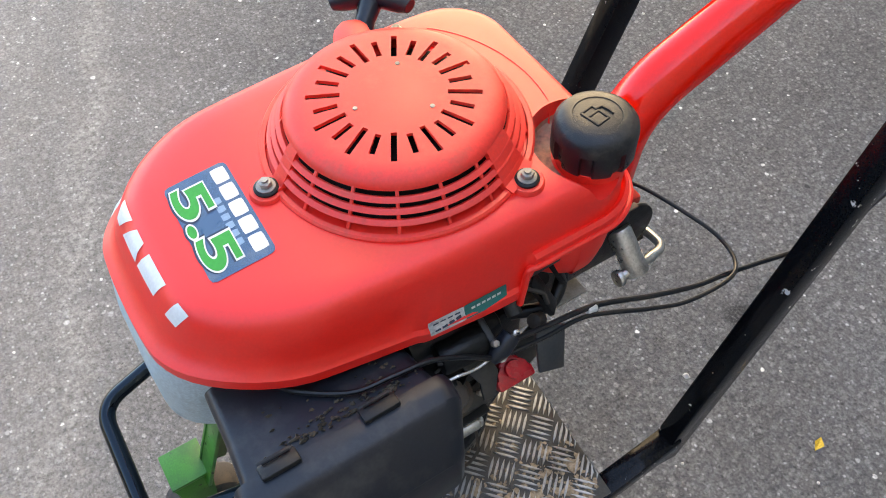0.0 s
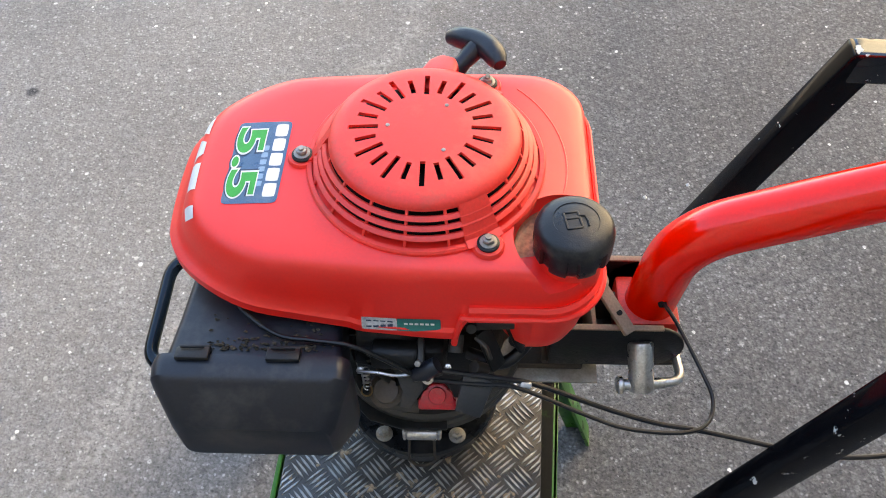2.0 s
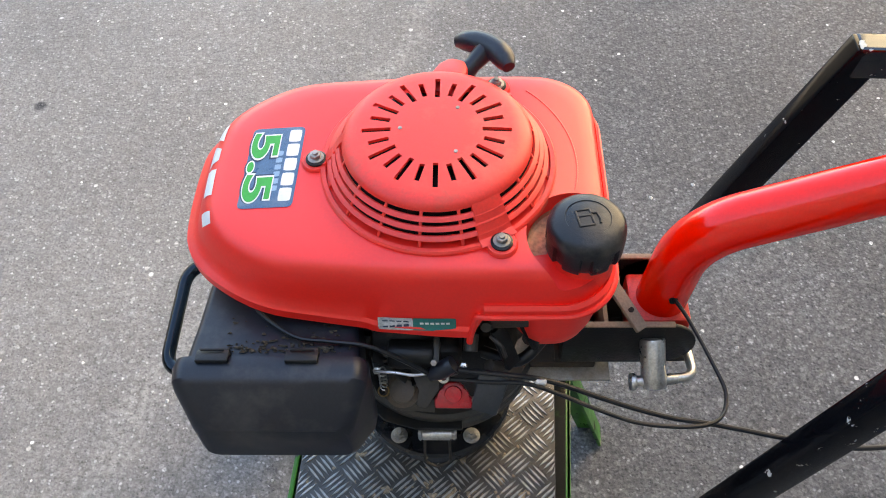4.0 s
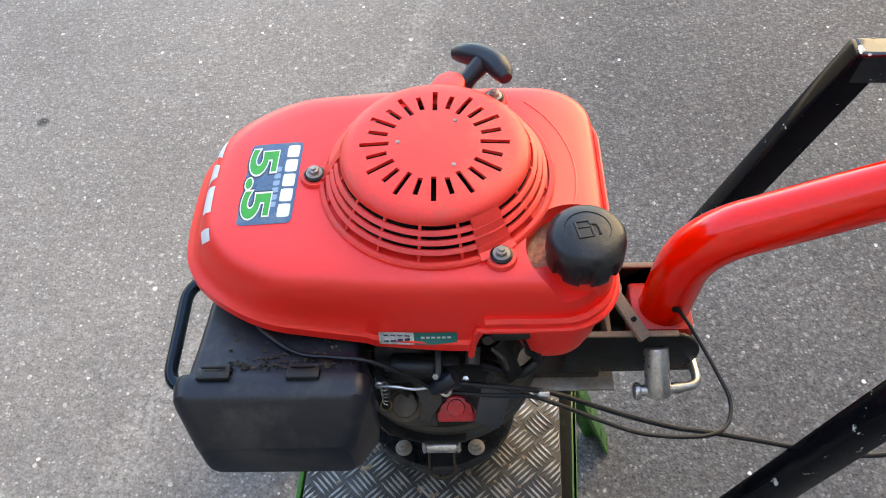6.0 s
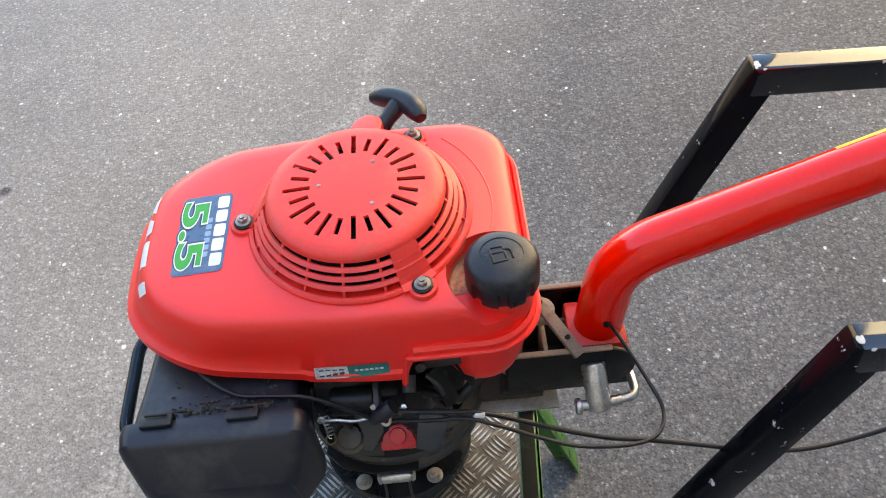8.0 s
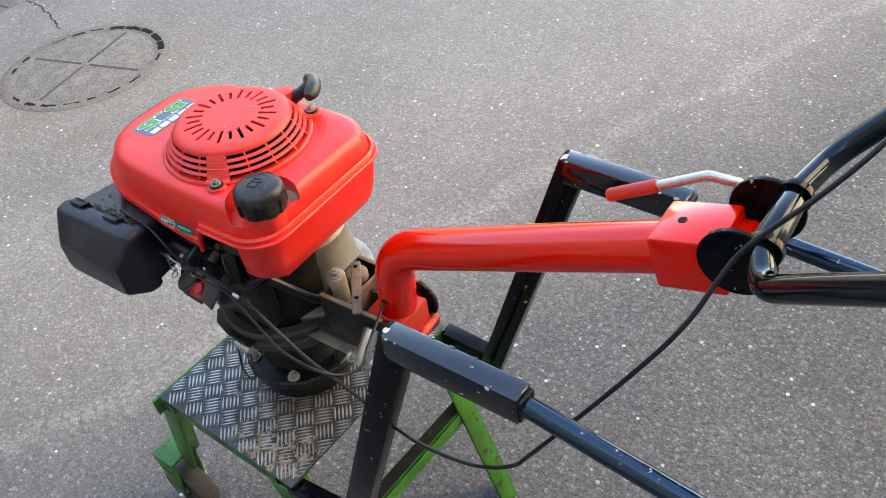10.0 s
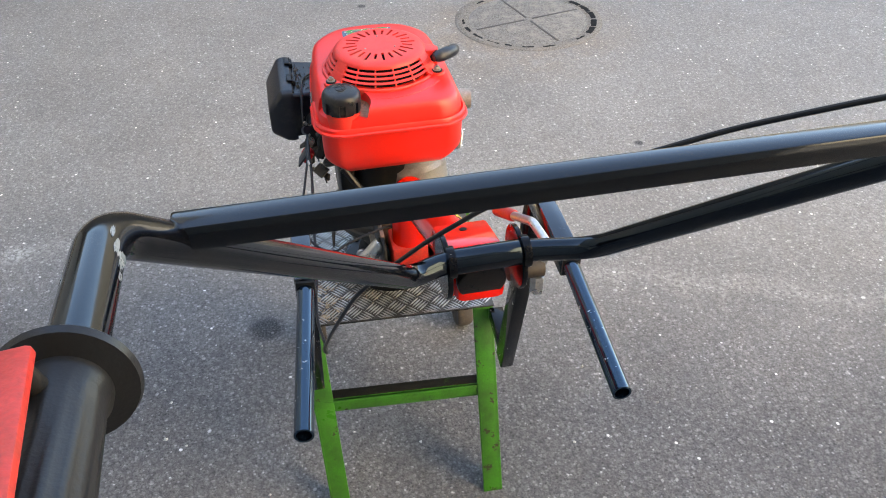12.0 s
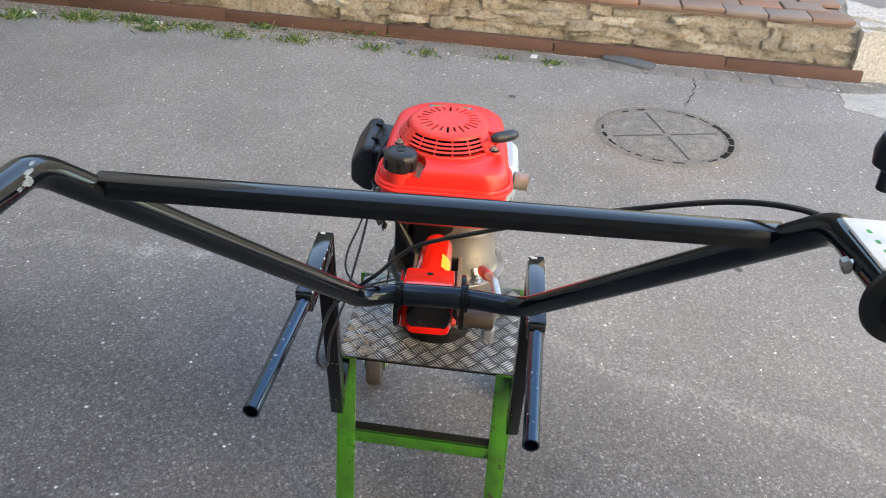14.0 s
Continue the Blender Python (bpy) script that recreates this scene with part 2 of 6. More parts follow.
def asphalt_material():
    """Worn asphalt: two lays with a dusty seam, pale and dark stone grains, stains."""
    m, nt, b = nodes_of("worn_asphalt")
    c = nt.nodes.new("ShaderNodeTexCoord")
    v = c.outputs["Object"]
    fine = noise_tex(nt, v, 210, 5, 0.75)
    mid = noise_tex(nt, v, 75, 4, 0.65)
    col = ramp(nt, fine, [(0.28, (0.090, 0.090, 0.091)), (0.47, (0.172, 0.170, 0.168)), (0.70, (0.29, 0.286, 0.28))])
    # stones
    vo = nt.nodes.new("ShaderNodeTexVoronoi")
    vo.inputs["Scale"].default_value = 120
    jag = nt.nodes.new("ShaderNodeVectorMath")
    jag.operation = "MULTIPLY_ADD"
    jn = nt.nodes.new("ShaderNodeTexNoise")
    jn.inputs["Scale"].default_value = 210
    nt.links.new(v, jn.inputs["Vector"])
    nt.links.new(jn.outputs["Color"], jag.inputs[0])
    jag.inputs[1].default_value = (0.0045, 0.0045, 0.0045)
    nt.links.new(v, jag.inputs[2])
    nt.links.new(jag.outputs[0], vo.inputs["Vector"])
    stone = ramp(nt, vo.outputs["Distance"], [(0.22, 1.0), (0.42, 0.0)])
    shade = nt.nodes.new("ShaderNodeSeparateColor")
    nt.links.new(vo.outputs["Color"], shade.inputs[0])
    tone = ramp(nt, shade.outputs[0], [(0.0, 0.08), (0.38, 0.16), (0.80, 0.25), (0.96, 0.55)])
    f = nt.nodes.new("ShaderNodeMath")
    f.operation = "MULTIPLY"
    nt.links.new(stone, f.inputs[0])
    f.inputs[1].default_value = 0.70
    col = mix(nt, f.outputs[0], col, tone)
    # sparse pale chips, stretched and uneven
    vo2 = nt.nodes.new("ShaderNodeTexVoronoi")
    vo2.inputs["Scale"].default_value = 27
    vo2.inputs["Randomness"].default_value = 1.0
    wob = nt.nodes.new("ShaderNodeVectorMath")
    wob.operation = "MULTIPLY_ADD"
    nz = nt.nodes.new("ShaderNodeTexNoise")
    nz.inputs["Scale"].default_value = 150
    nt.links.new(v, nz.inputs["Vector"])
    nt.links.new(nz.outputs["Color"], wob.inputs[0])
    wob.inputs[1].default_value = (0.005, 0.005, 0.005)
    nt.links.new(v, wob.inputs[2])
    nt.links.new(wob.outputs[0], vo2.inputs["Vector"])
    chip = ramp(nt, vo2.outputs["Distance"], [(0.125, 1.0), (0.15, 0.0)])
    sep2 = nt.nodes.new("ShaderNodeSeparateColor")
    nt.links.new(vo2.outputs["Color"], sep2.inputs[0])
    pick = ramp(nt, sep2.outputs[1], [(0.50, 0.0), (0.54, 1.0)])
    mm = nt.nodes.new("ShaderNodeMath")
    mm.operation = "MULTIPLY"
    nt.links.new(chip, mm.inputs[0])
    nt.links.new(pick, mm.inputs[1])
    col = mix(nt, mm.outputs[0], col, ramp(nt, sep2.outputs[2], [(0.0, (0.34, 0.335, 0.325)), (0.5, (0.56, 0.555, 0.54)), (1.0, (0.95, 0.94, 0.91))]))
    # large uneven tone
    big = noise_tex(nt, v, 1.6, 5, 0.6)
    col = mix(nt, 1.0, col, ramp(nt, big, [(0.3, 0.8), (0.7, 1.14)]), "MULTIPLY")
    col = mix(nt, 1.0, col, ramp(nt, mid, [(0.34, 0.80), (0.66, 1.13)]), "MULTIPLY")
    col = mix(nt, 1.0, col, ramp(nt, noise_tex(nt, v, 17, 5, 0.7), [(0.32, 0.92), (0.68, 1.06)]), "MULTIPLY")
    # larger single stones
    vo3 = nt.nodes.new("ShaderNodeTexVoronoi")
    vo3.inputs["Scale"].default_value = 11
    nt.links.new(wob.outputs[0], vo3.inputs["Vector"])
    sep3 = nt.nodes.new("ShaderNodeSeparateColor")
    nt.links.new(vo3.outputs["Color"], sep3.inputs[0])
    big_chip = mix(nt, 1.0, ramp(nt, vo3.outputs["Distance"], [(0.05, 1.0), (0.075, 0.0)]), ramp(nt, sep3.outputs[0], [(0.45, 0.0), (0.5, 0.9)]), "MULTIPLY")
    col = mix(nt, big_chip, col, ramp(nt, sep3.outputs[1], [(0.0, 0.06), (0.35, 0.3), (1.0, 0.75)]))
    # two lays meet in a ragged seam: the older one towards the wall is paler and dustier
    sx = nt.nodes.new("ShaderNodeSeparateXYZ")
    nt.links.new(v, sx.inputs[0])

    def sums(op, p, q, r=None):
        n = nt.nodes.new("ShaderNodeMath")
        n.operation = op
        for sock, val in zip(n.inputs, (p, q, r)):
            if isinstance(val, (int, float)):
                sock.default_value = val
            elif val is not None:
                nt.links.new(val, sock)
        return n.outputs[0]

    bend = sums("MAXIMUM", sums("ADD", sx.outputs[1], 0.5), 0.0)
    off = sums("MULTIPLY_ADD", bend, -0.42, sums("ADD", sx.outputs[0], 0.9))
    edge_v = sums("MULTIPLY_ADD", noise_tex(nt, v, 2.4, 6, 0.68), 0.42, sums("ADD", off, -0.21))
    mr = nt.nodes.new("ShaderNodeMapRange")
    mr.inputs["From Min"].default_value, mr.inputs["From Max"].default_value = 0.60, -0.25
    nt.links.new(edge_v, mr.inputs["Value"])
    old_lay = mix(nt, 0.2, mix(nt, 1.0, col, (1.46, 1.38, 1.29), "MULTIPLY"), (0.38, 0.345, 0.30))
    vo4 = nt.nodes.new("ShaderNodeTexVoronoi")
    vo4.inputs["Scale"].default_value = 105
    nt.links.new(jag.outputs[0], vo4.inputs["Vector"])
    pits = ramp(nt, vo4.outputs["Distance"], [(0.22, 1.06), (0.42, 1.0), (0.62, 0.76)])
    sep4 = nt.nodes.new("ShaderNodeSeparateColor")
    nt.links.new(vo4.outputs["Color"], sep4.inputs[0])
    grit = mix(nt, 1.0, pits, ramp(nt, sep4.outputs[0], [(0.0, 0.86), (0.5, 0.98), (0.88, 1.05), (1.0, 1.4)]), "MULTIPLY")
    old_lay = mix(nt, 0.6, old_lay, grit, "MULTIPLY")
    new_lay = mix(nt, 1.0, mix(nt, 1.0, col, (0.80, 0.795, 0.81), "MULTIPLY"), mix(nt, 1.0, grit, ramp(nt, noise_tex(nt, v, 95, 3, 0.6), [(0.36, 0.88), (0.64, 1.09)]), "MULTIPLY"), "MULTIPLY")
    col = mix(nt, mr.outputs[0], new_lay, old_lay)
    # dust on the seam
    ab = nt.nodes.new("ShaderNodeMath")
    ab.operation = "ADD"
    nt.links.new(edge_v, ab.inputs[0])
    ab.inputs[1].default_value = 0.0
    ab2 = nt.nodes.new("ShaderNodeMath")
    ab2.operation = "ABSOLUTE"
    nt.links.new(ab.outputs[0], ab2.inputs[0])
    seam = ramp(nt, ab2.outputs[0], [(0.0, 0.45), (0.05, 0.0)])
    seam = mix(nt, 1.0, seam, ramp(nt, mid, [(0.4, 0.0), (0.65, 1.0)]), "MULTIPLY")
    col = mix(nt, seam, col, (0.5, 0.47, 0.42))
    # brown dust trodden in round the manhole
    far = nt.nodes.new("ShaderNodeVectorMath")
    far.operation = "DISTANCE"
    nt.links.new(v, far.inputs[0])
    far.inputs[1].default_value = (-2.13, 0.90, 0)
    dusty = mix(nt, 1.0, ramp(nt, far.outputs["Value"], [(0.28, 0.55), (0.62, 0.0)]), ramp(nt, noise_tex(nt, v, 6, 5, 0.65), [(0.36, 0.15), (0.6, 1.0)]), "MULTIPLY")
    col = mix(nt, dusty, col, mix(nt, 1.0, col, (1.05, 0.86, 0.66), "MULTIPLY"))
    # pale scuffs on the newer lay
    for (x, y, rad) in ((-0.878, -1.049, 0.06), (-0.879, -0.868, 0.045)):
        d = nt.nodes.new("ShaderNodeVectorMath")
        d.operation = "DISTANCE"
        nt.links.new(wob.outputs[0], d.inputs[0])
        d.inputs[1].default_value = (x, y, 0)
        sc = mix(nt, 1.0, ramp(nt, d.outputs["Value"], [(rad * 0.3, 1.0), (rad, 0.0)]), ramp(nt, mid, [(0.42, 0.0), (0.6, 0.9)]), "MULTIPLY")
        col = mix(nt, sc, col, (0.48, 0.46, 0.43))
    # stains: an oil drop beside the cart and a few others
    for (x, y, rad) in ((0.72, 0.02, 0.026), (-0.369, -0.311, 0.035), (-1.065, 1.066, 0.012), (-2.14, -0.00, 0.017), (-2.59, 0.25, 0.016)):
        d = nt.nodes.new("ShaderNodeVectorMath")
        d.operation = "DISTANCE"
        nt.links.new(wob.outputs[0], d.inputs[0])
        d.inputs[1].default_value = (x, y, 0)
        s = mix(nt, 1.0, ramp(nt, d.outputs["Value"], [(rad * 0.9, 1.0), (rad * 1.7, 0.0)]), ramp(nt, fine, [(0.42, 1.0), (0.66, 0.3)]), "MULTIPLY")
        col = mix(nt, s, col, (0.03, 0.03, 0.032))
    nt.links.new(col, b.inputs["Base Color"])
    b.inputs["Roughness"].default_value = 0.85
    b.inputs["Specular IOR Level"].default_value = 0.3
    h = mix(nt, 0.5, fine, stone)
    bump(nt, h, b, 0.7, 0.003)
    return m


def stone_material():
    m, nt, b = nodes_of("tan_rubble_stone")
    v = coords(nt)
    inf = nt.nodes.new("ShaderNodeObjectInfo")
    g = nt.nodes.new("ShaderNodeNewGeometry")
    p = g.outputs["Position"]
    col = ramp(nt, noise_tex(nt, p, 34, 10, 0.8), [(0.30, (0.20, 0.135, 0.085)), (0.38, (0.56, 0.44, 0.30)), (0.46, (0.80, 0.70, 0.54)), (0.54, (0.97, 0.93, 0.84))])
    col = mix(nt, ramp(nt, noise_tex(nt, p, 3, 4), [(0.45, 0.0), (0.7, 0.5)]), col, mix(nt, 1.0, col, (0.72, 0.60, 0.46), "MULTIPLY"))
    col = mix(nt, 1.0, col, ramp(nt, inf.outputs["Random"], [(0.0, (0.72, 0.68, 0.62)), (1.0, (1.2, 1.18, 1.15))]), "MULTIPLY")
    nt.links.new(col, b.inputs["Base Color"])
    b.inputs["Roughness"].default_value = 0.95
    bump(nt, noise_tex(nt, p, 60, 9, 0.82), b, 1.0, 0.05)
    return m


def slab_material():
    m, nt, b = nodes_of("worn_brick_slab")
    v = coords(nt)
    inf = nt.nodes.new("ShaderNodeObjectInfo")
    a = ramp(nt, inf.outputs["Random"], [(0.0, (0.24, 0.13, 0.085)), (0.4, (0.27, 0.17, 0.125)), (0.7, (0.25, 0.2, 0.17)), (1.0, (0.34, 0.15, 0.08))])
    col = mix(nt, ramp(nt, noise_tex(nt, v, 14, 5), [(0.35, 0.0), (0.75, 0.6)]), a, (0.26, 0.22, 0.19))
    nt.links.new(col, b.inputs["Base Color"])
    b.inputs["Roughness"].default_value = 0.85
    bump(nt, noise_tex(nt, v, 120, 5), b, 0.4, 0.003)
    return m


def leaf_material():
    m, nt, b = nodes_of("weed_green")
    g = nt.nodes.new("ShaderNodeNewGeometry")
    col = ramp(nt, g.outputs["Random Per Island"], [(0.0, (0.06, 0.13, 0.025)), (0.6, (0.13, 0.23, 0.05)), (0.85, (0.26, 0.3, 0.1)), (1.0, (0.4, 0.35, 0.18))])
    nt.links.new(col, b.inputs["Base Color"])
    b.inputs["Roughness"].default_value = 0.6
    return m


M_ASPHALT, M_STONE, M_SLAB, M_WEED = asphalt_material(), stone_material(), slab_material(), leaf_material()


# ---- mesh tools ----
def finish(name, bm, material, smooth=35.0):
    me = bpy.data.meshes.new(name)
    bmesh.ops.recalc_face_normals(bm, faces=bm.faces)
    bm.to_mesh(me)
    bm.free()
    me.materials.append(material)
    if smooth:
        for p in me.polygons:
            p.use_smooth = True
        me.set_sharp_from_angle(angle=radians(smooth))
    return me


def part(name, bm, material, parent, label="", smooth=35.0, kind=""):
    ob = new(name, finish(name, bm, material, smooth))
    ob.parent = parent
    return tagged(ob, label=label, kind=kind)


def thing(name, label, category, group="", at=(0, 0, 0)):
    ob = new(name)
    ob.empty_display_size = 0.05
    ob.location = at
    return tagged(ob, label, category, group)


def box(size, m=None, bevel=0.0, seg=2, bm=None):
    b2 = bmesh.new()
    bmesh.ops.create_cube(b2, size=1.0, matrix=Matrix.Diagonal((*size, 1)))
    if bevel:
        bmesh.ops.bevel(b2, geom=list(b2.edges), offset=bevel, segments=seg, profile=0.5, affect="EDGES")
    if m is not None:
        bmesh.ops.transform(b2, matrix=m, verts=b2.verts)
    return join(bm, b2)


def join(bm, other):
    if bm is None:
        return other
    me = bpy.data.meshes.new("tmp")
    other.to_mesh(me)
    other.free()
    bm.from_mesh(me)
    bpy.data.meshes.remove(me)
    return bm


def axis_frame(a, b, up=(0, 0, 1)):
    """A matrix at a with z along a-b and x as near to up as it goes."""
    z = (Vector(b) - Vector(a)).normalized()
    u = Vector(up)
    if abs(z.dot(u)) > 0.98:
        u = Vector((1, 0, 0))
    y = z.cross(u).normalized()
    x = y.cross(z)
    return Matrix(((x.x, y.x, z.x, a[0]), (x.y, y.y, z.y, a[1]), (x.z, y.z, z.z, a[2]), (0, 0, 0, 1)))


def beam(a, b, depth, width, bevel=0.002, up=(0, 0, 1), bm=None):
    """A bar from a to b: depth along up, width across."""
    L = (Vector(b) - Vector(a)).length
    m = axis_frame(a, b, up) @ Matrix.Translation((0, 0, L / 2))
    return box((depth, width, L), m, bevel, 2, bm)


def rod(a, b, r, n=20, bevel=0.0, r2=None, bm=None):
    L = (Vector(b) - Vector(a)).length
    b2 = bmesh.new()
    bmesh.ops.create_cone(b2, cap_ends=True, segments=n, radius1=r, radius2=r if r2 is None else r2, depth=L)
    if bevel:
        es = [e for e in b2.edges if all(len(f.verts) > 4 for f in e.link_faces) or any(len(f.verts) > 4 for f in e.link_faces)]
        bmesh.ops.bevel(b2, geom=es, offset=bevel, segments=2, profile=0.5, affect="EDGES")
    bmesh.ops.transform(b2, matrix=axis_frame(a, b) @ Matrix.Translation((0, 0, L / 2)), verts=b2.verts)
    return join(bm, b2)


def lathe(profile, n=48, m=None, bm=None, ripple=None):
    """Turns (r, z) pairs round z. ripple(i, angle) scales a ring's radius."""
    b2 = bmesh.new()
    rings = []
    for i, (r, z) in enumerate(profile):
        if r < 1e-6:
            rings.append([b2.verts.new((0, 0, z))])
            continue
        ring = []
        for k in range(n):
            a = 2 * math.pi * k / n
            rr = r * (ripple(i, a) if ripple else 1)
            ring.append(b2.verts.new((rr * math.cos(a), rr * math.sin(a), z)))
        rings.append(ring)
    for p, q in zip(rings, rings[1:]):
        for k in range(n):
            k2 = (k + 1) % n
            if len(p) == 1 and len(q) == 1:
                continue
            if len(p) == 1:
                b2.faces.new((p[0], q[k], q[k2]))
            elif len(q) == 1:
                b2.faces.new((p[k], p[k2], q[0]))
            else:
                b2.faces.new((p[k], p[k2], q[k2], q[k]))
    if m is not None:
        bmesh.ops.transform(b2, matrix=m, verts=b2.verts)
    return join(bm, b2)


def loft(rings, cap_first=True, cap_last=True, bm=None):
    b2 = bmesh.new()
    vs = [[b2.verts.new(p) for p in r] for r in rings]
    n = len(vs[0])
    for p, q in zip(vs, vs[1:]):
        for k in range(n):
            b2.faces.new((p[k], p[(k + 1) % n], q[(k + 1) % n], q[k]))
    if cap_first:
        b2.faces.new(list(reversed(vs[0])))
    if cap_last:
        b2.faces.new(vs[-1])
    return join(bm, b2)


def curve_points(pts, per=8):
    """A smooth line through the points."""
    P = [Vector(p) for p in pts]
    P = [P[0] * 2 - P[1]] + P + [P[-1] * 2 - P[-2]]
    out = []
    for i in range(1, len(P) - 2):
        p0, p1, p2, p3 = P[i - 1 : i + 3]
        for k in range(per):
            t = k / per
            out.append(0.5 * (2 * p1 + (p2 - p0) * t + (2 * p0 - 5 * p1 + 4 * p2 - p3) * t * t + (3 * p1 - p0 - 3 * p2 + p3) * t**3))
    out.append(P[-2])
    return out


def fillet(pts, radius, per=8):
    """A polyline whose corners are rounded by the radius."""
    P = [Vector(p) for p in pts]
    out = [P[0]]
    for a, b, c in zip(P, P[1:], P[2:]):
        u, w = (a - b).normalized(), (c - b).normalized()
        half = u.angle(w) / 2
        d = min(radius / math.tan(half), (a - b).length * 0.49, (c - b).length * 0.49)
        s, e = b + u * d, b + w * d
        for k in range(per + 1):
            t = k / per
            out.append(s * (1 - t) ** 2 + b * 2 * t * (1 - t) + e * t * t)
    out.append(P[-1])
    return out


def sweep(points, r, n=14, caps=True, bm=None, radii=None):
    P = [Vector(p) for p in points]
    b2 = bmesh.new()
    T = [(P[min(i + 1, len(P) - 1)] - P[max(i - 1, 0)]).normalized() for i in range(len(P))]
    side = T[0].cross(Vector((0, 0, 1)))
    if side.length < 0.1:
        side = T[0].cross(Vector((0, 1, 0)))
    side.normalize()
    rings = []
    for i, (p, t) in enumerate(zip(P, T)):
        side = (side - t * side.dot(t)).normalized()
        up = t.cross(side)
        rr = radii[i] if radii else r
        rings.append([b2.verts.new(p + rr * (math.cos(2 * math.pi * k / n) * side + math.sin(2 * math.pi * k / n) * up)) for k in range(n)])
    for p, q in zip(rings, rings[1:]):
        for k in range(n):
            b2.faces.new((p[k], p[(k + 1) % n], q[(k + 1) % n], q[k]))
    if caps:
        b2.faces.new(list(reversed(rings[0])))
        b2.faces.new(rings[-1])
    return join(bm, b2)


def prism(poly, z0, z1, m=None, bevel=0.0, bm=None):
    """Extrudes a flat outline (x, y) from z0 to z1."""
    b2 = bmesh.new()
    lo = [b2.verts.new((x, y, z0)) for x, y in poly]
    hi = [b2.verts.new((x, y, z1)) for x, y in poly]
    b2.faces.new(list(reversed(lo)))
    b2.faces.new(hi)
    n = len(poly)
    for k in range(n):
        b2.faces.new((lo[k], lo[(k + 1) % n], hi[(k + 1) % n], hi[k]))
    if bevel:
        bmesh.ops.bevel(b2, geom=list(b2.edges), offset=bevel, segments=2, profile=0.5, affect="EDGES")
    if m is not None:
        bmesh.ops.transform(b2, matrix=m, verts=b2.verts)
    return join(bm, b2)


def round_rect(x0, x1, y0, y1, r, n=6):
    out = []
    for cx, cy, a0 in ((x1 - r, y1 - r, 0), (x0 + r, y1 - r, 90), (x0 + r, y0 + r, 180), (x1 - r, y0 + r, 270)):
        for k in range(n + 1):
            a = radians(a0 + 90 * k / n)
            out.append((cx + r * math.cos(a), cy + r * math.sin(a)))
    return out


def hex_bolt(base, axis, r, h, parent, material=None, washer=1.45, name="bolt", label=""):
    """A hexagon head with its washer and a short stud."""
    a = Vector(base)
    d = Vector(axis).normalized()
    bm = rod(a, a + d * h * 0.25, r * washer, 20, h * 0.06)
    rod(a + d * h * 0.25, a + d * h, r, 6, h * 0.1, bm=bm)
    rod(a + d * h, a + d * h * 1.35, r * 0.5, 12, bm=bm)
    return part(name, bm, material or M_STEEL, parent, label)


# ---- the yard ----
def ground():
    bm = bmesh.new()
    bmesh.ops.create_grid(bm, x_segments=60, y_segments=60, size=60)
    ob = new("ground", finish("ground", bm, M_ASPHALT, 0))
    return tagged(ob, "grey worn asphalt yard with pale stone chips", "asphalt", kind="structure")


ground()


def wall_x(y):
    """The foot of the garden wall at a place along it."""
    return -3.436 + 0.0665 * y


WALL_TURN = math.atan2(0.0665, 1.0)


def along(y, out, z):
    """A pose beside the wall's foot: out metres towards the yard, z up."""
    n = Vector((1, -0.0665, 0)).normalized()
    p = Vector((wall_x(y), y, z)) + n * out
    return Matrix.Translation(p) @ Matrix.Rotation(-WALL_TURN, 4, "Z")


def rough_block(sx, sy, sz, seed, rough=0.012, cuts=2):
    bm = box((sx, sy, sz), None, min(sx, sy, sz) * 0.12, 2)
    rnd = random.Random(seed)
    off = Vector((rnd.random() * 50, rnd.random() * 50, rnd.random() * 50))
    for v in bm.verts:
        v.co += noise.noise_vector(v.co * 9 + off) * rough
    return bm


def rubble(sx, sy, sz, seed):
    """An uneven broken stone, rounder at some corners than at others."""
    rnd = random.Random(seed)
    bm = bmesh.new()
    bmesh.ops.create_cube(bm, size=1.0)
    bmesh.ops.subdivide_edges(bm, edges=list(bm.edges), cuts=3, use_grid_fill=True)
    off = Vector((rnd.random() * 50, rnd.random() * 50, rnd.random() * 50))
    for v in bm.verts:
        r = v.co.normalized() * 0.62
        v.co = v.co.lerp(r, 0.38) + noise.noise_vector(v.co * 2.3 + off) * 0.17 + noise.noise_vector(v.co * 6.5 + off) * 0.07
        v.co = Vector((v.co.x * sx, v.co.y * sy, v.co.z * sz))
    return bm


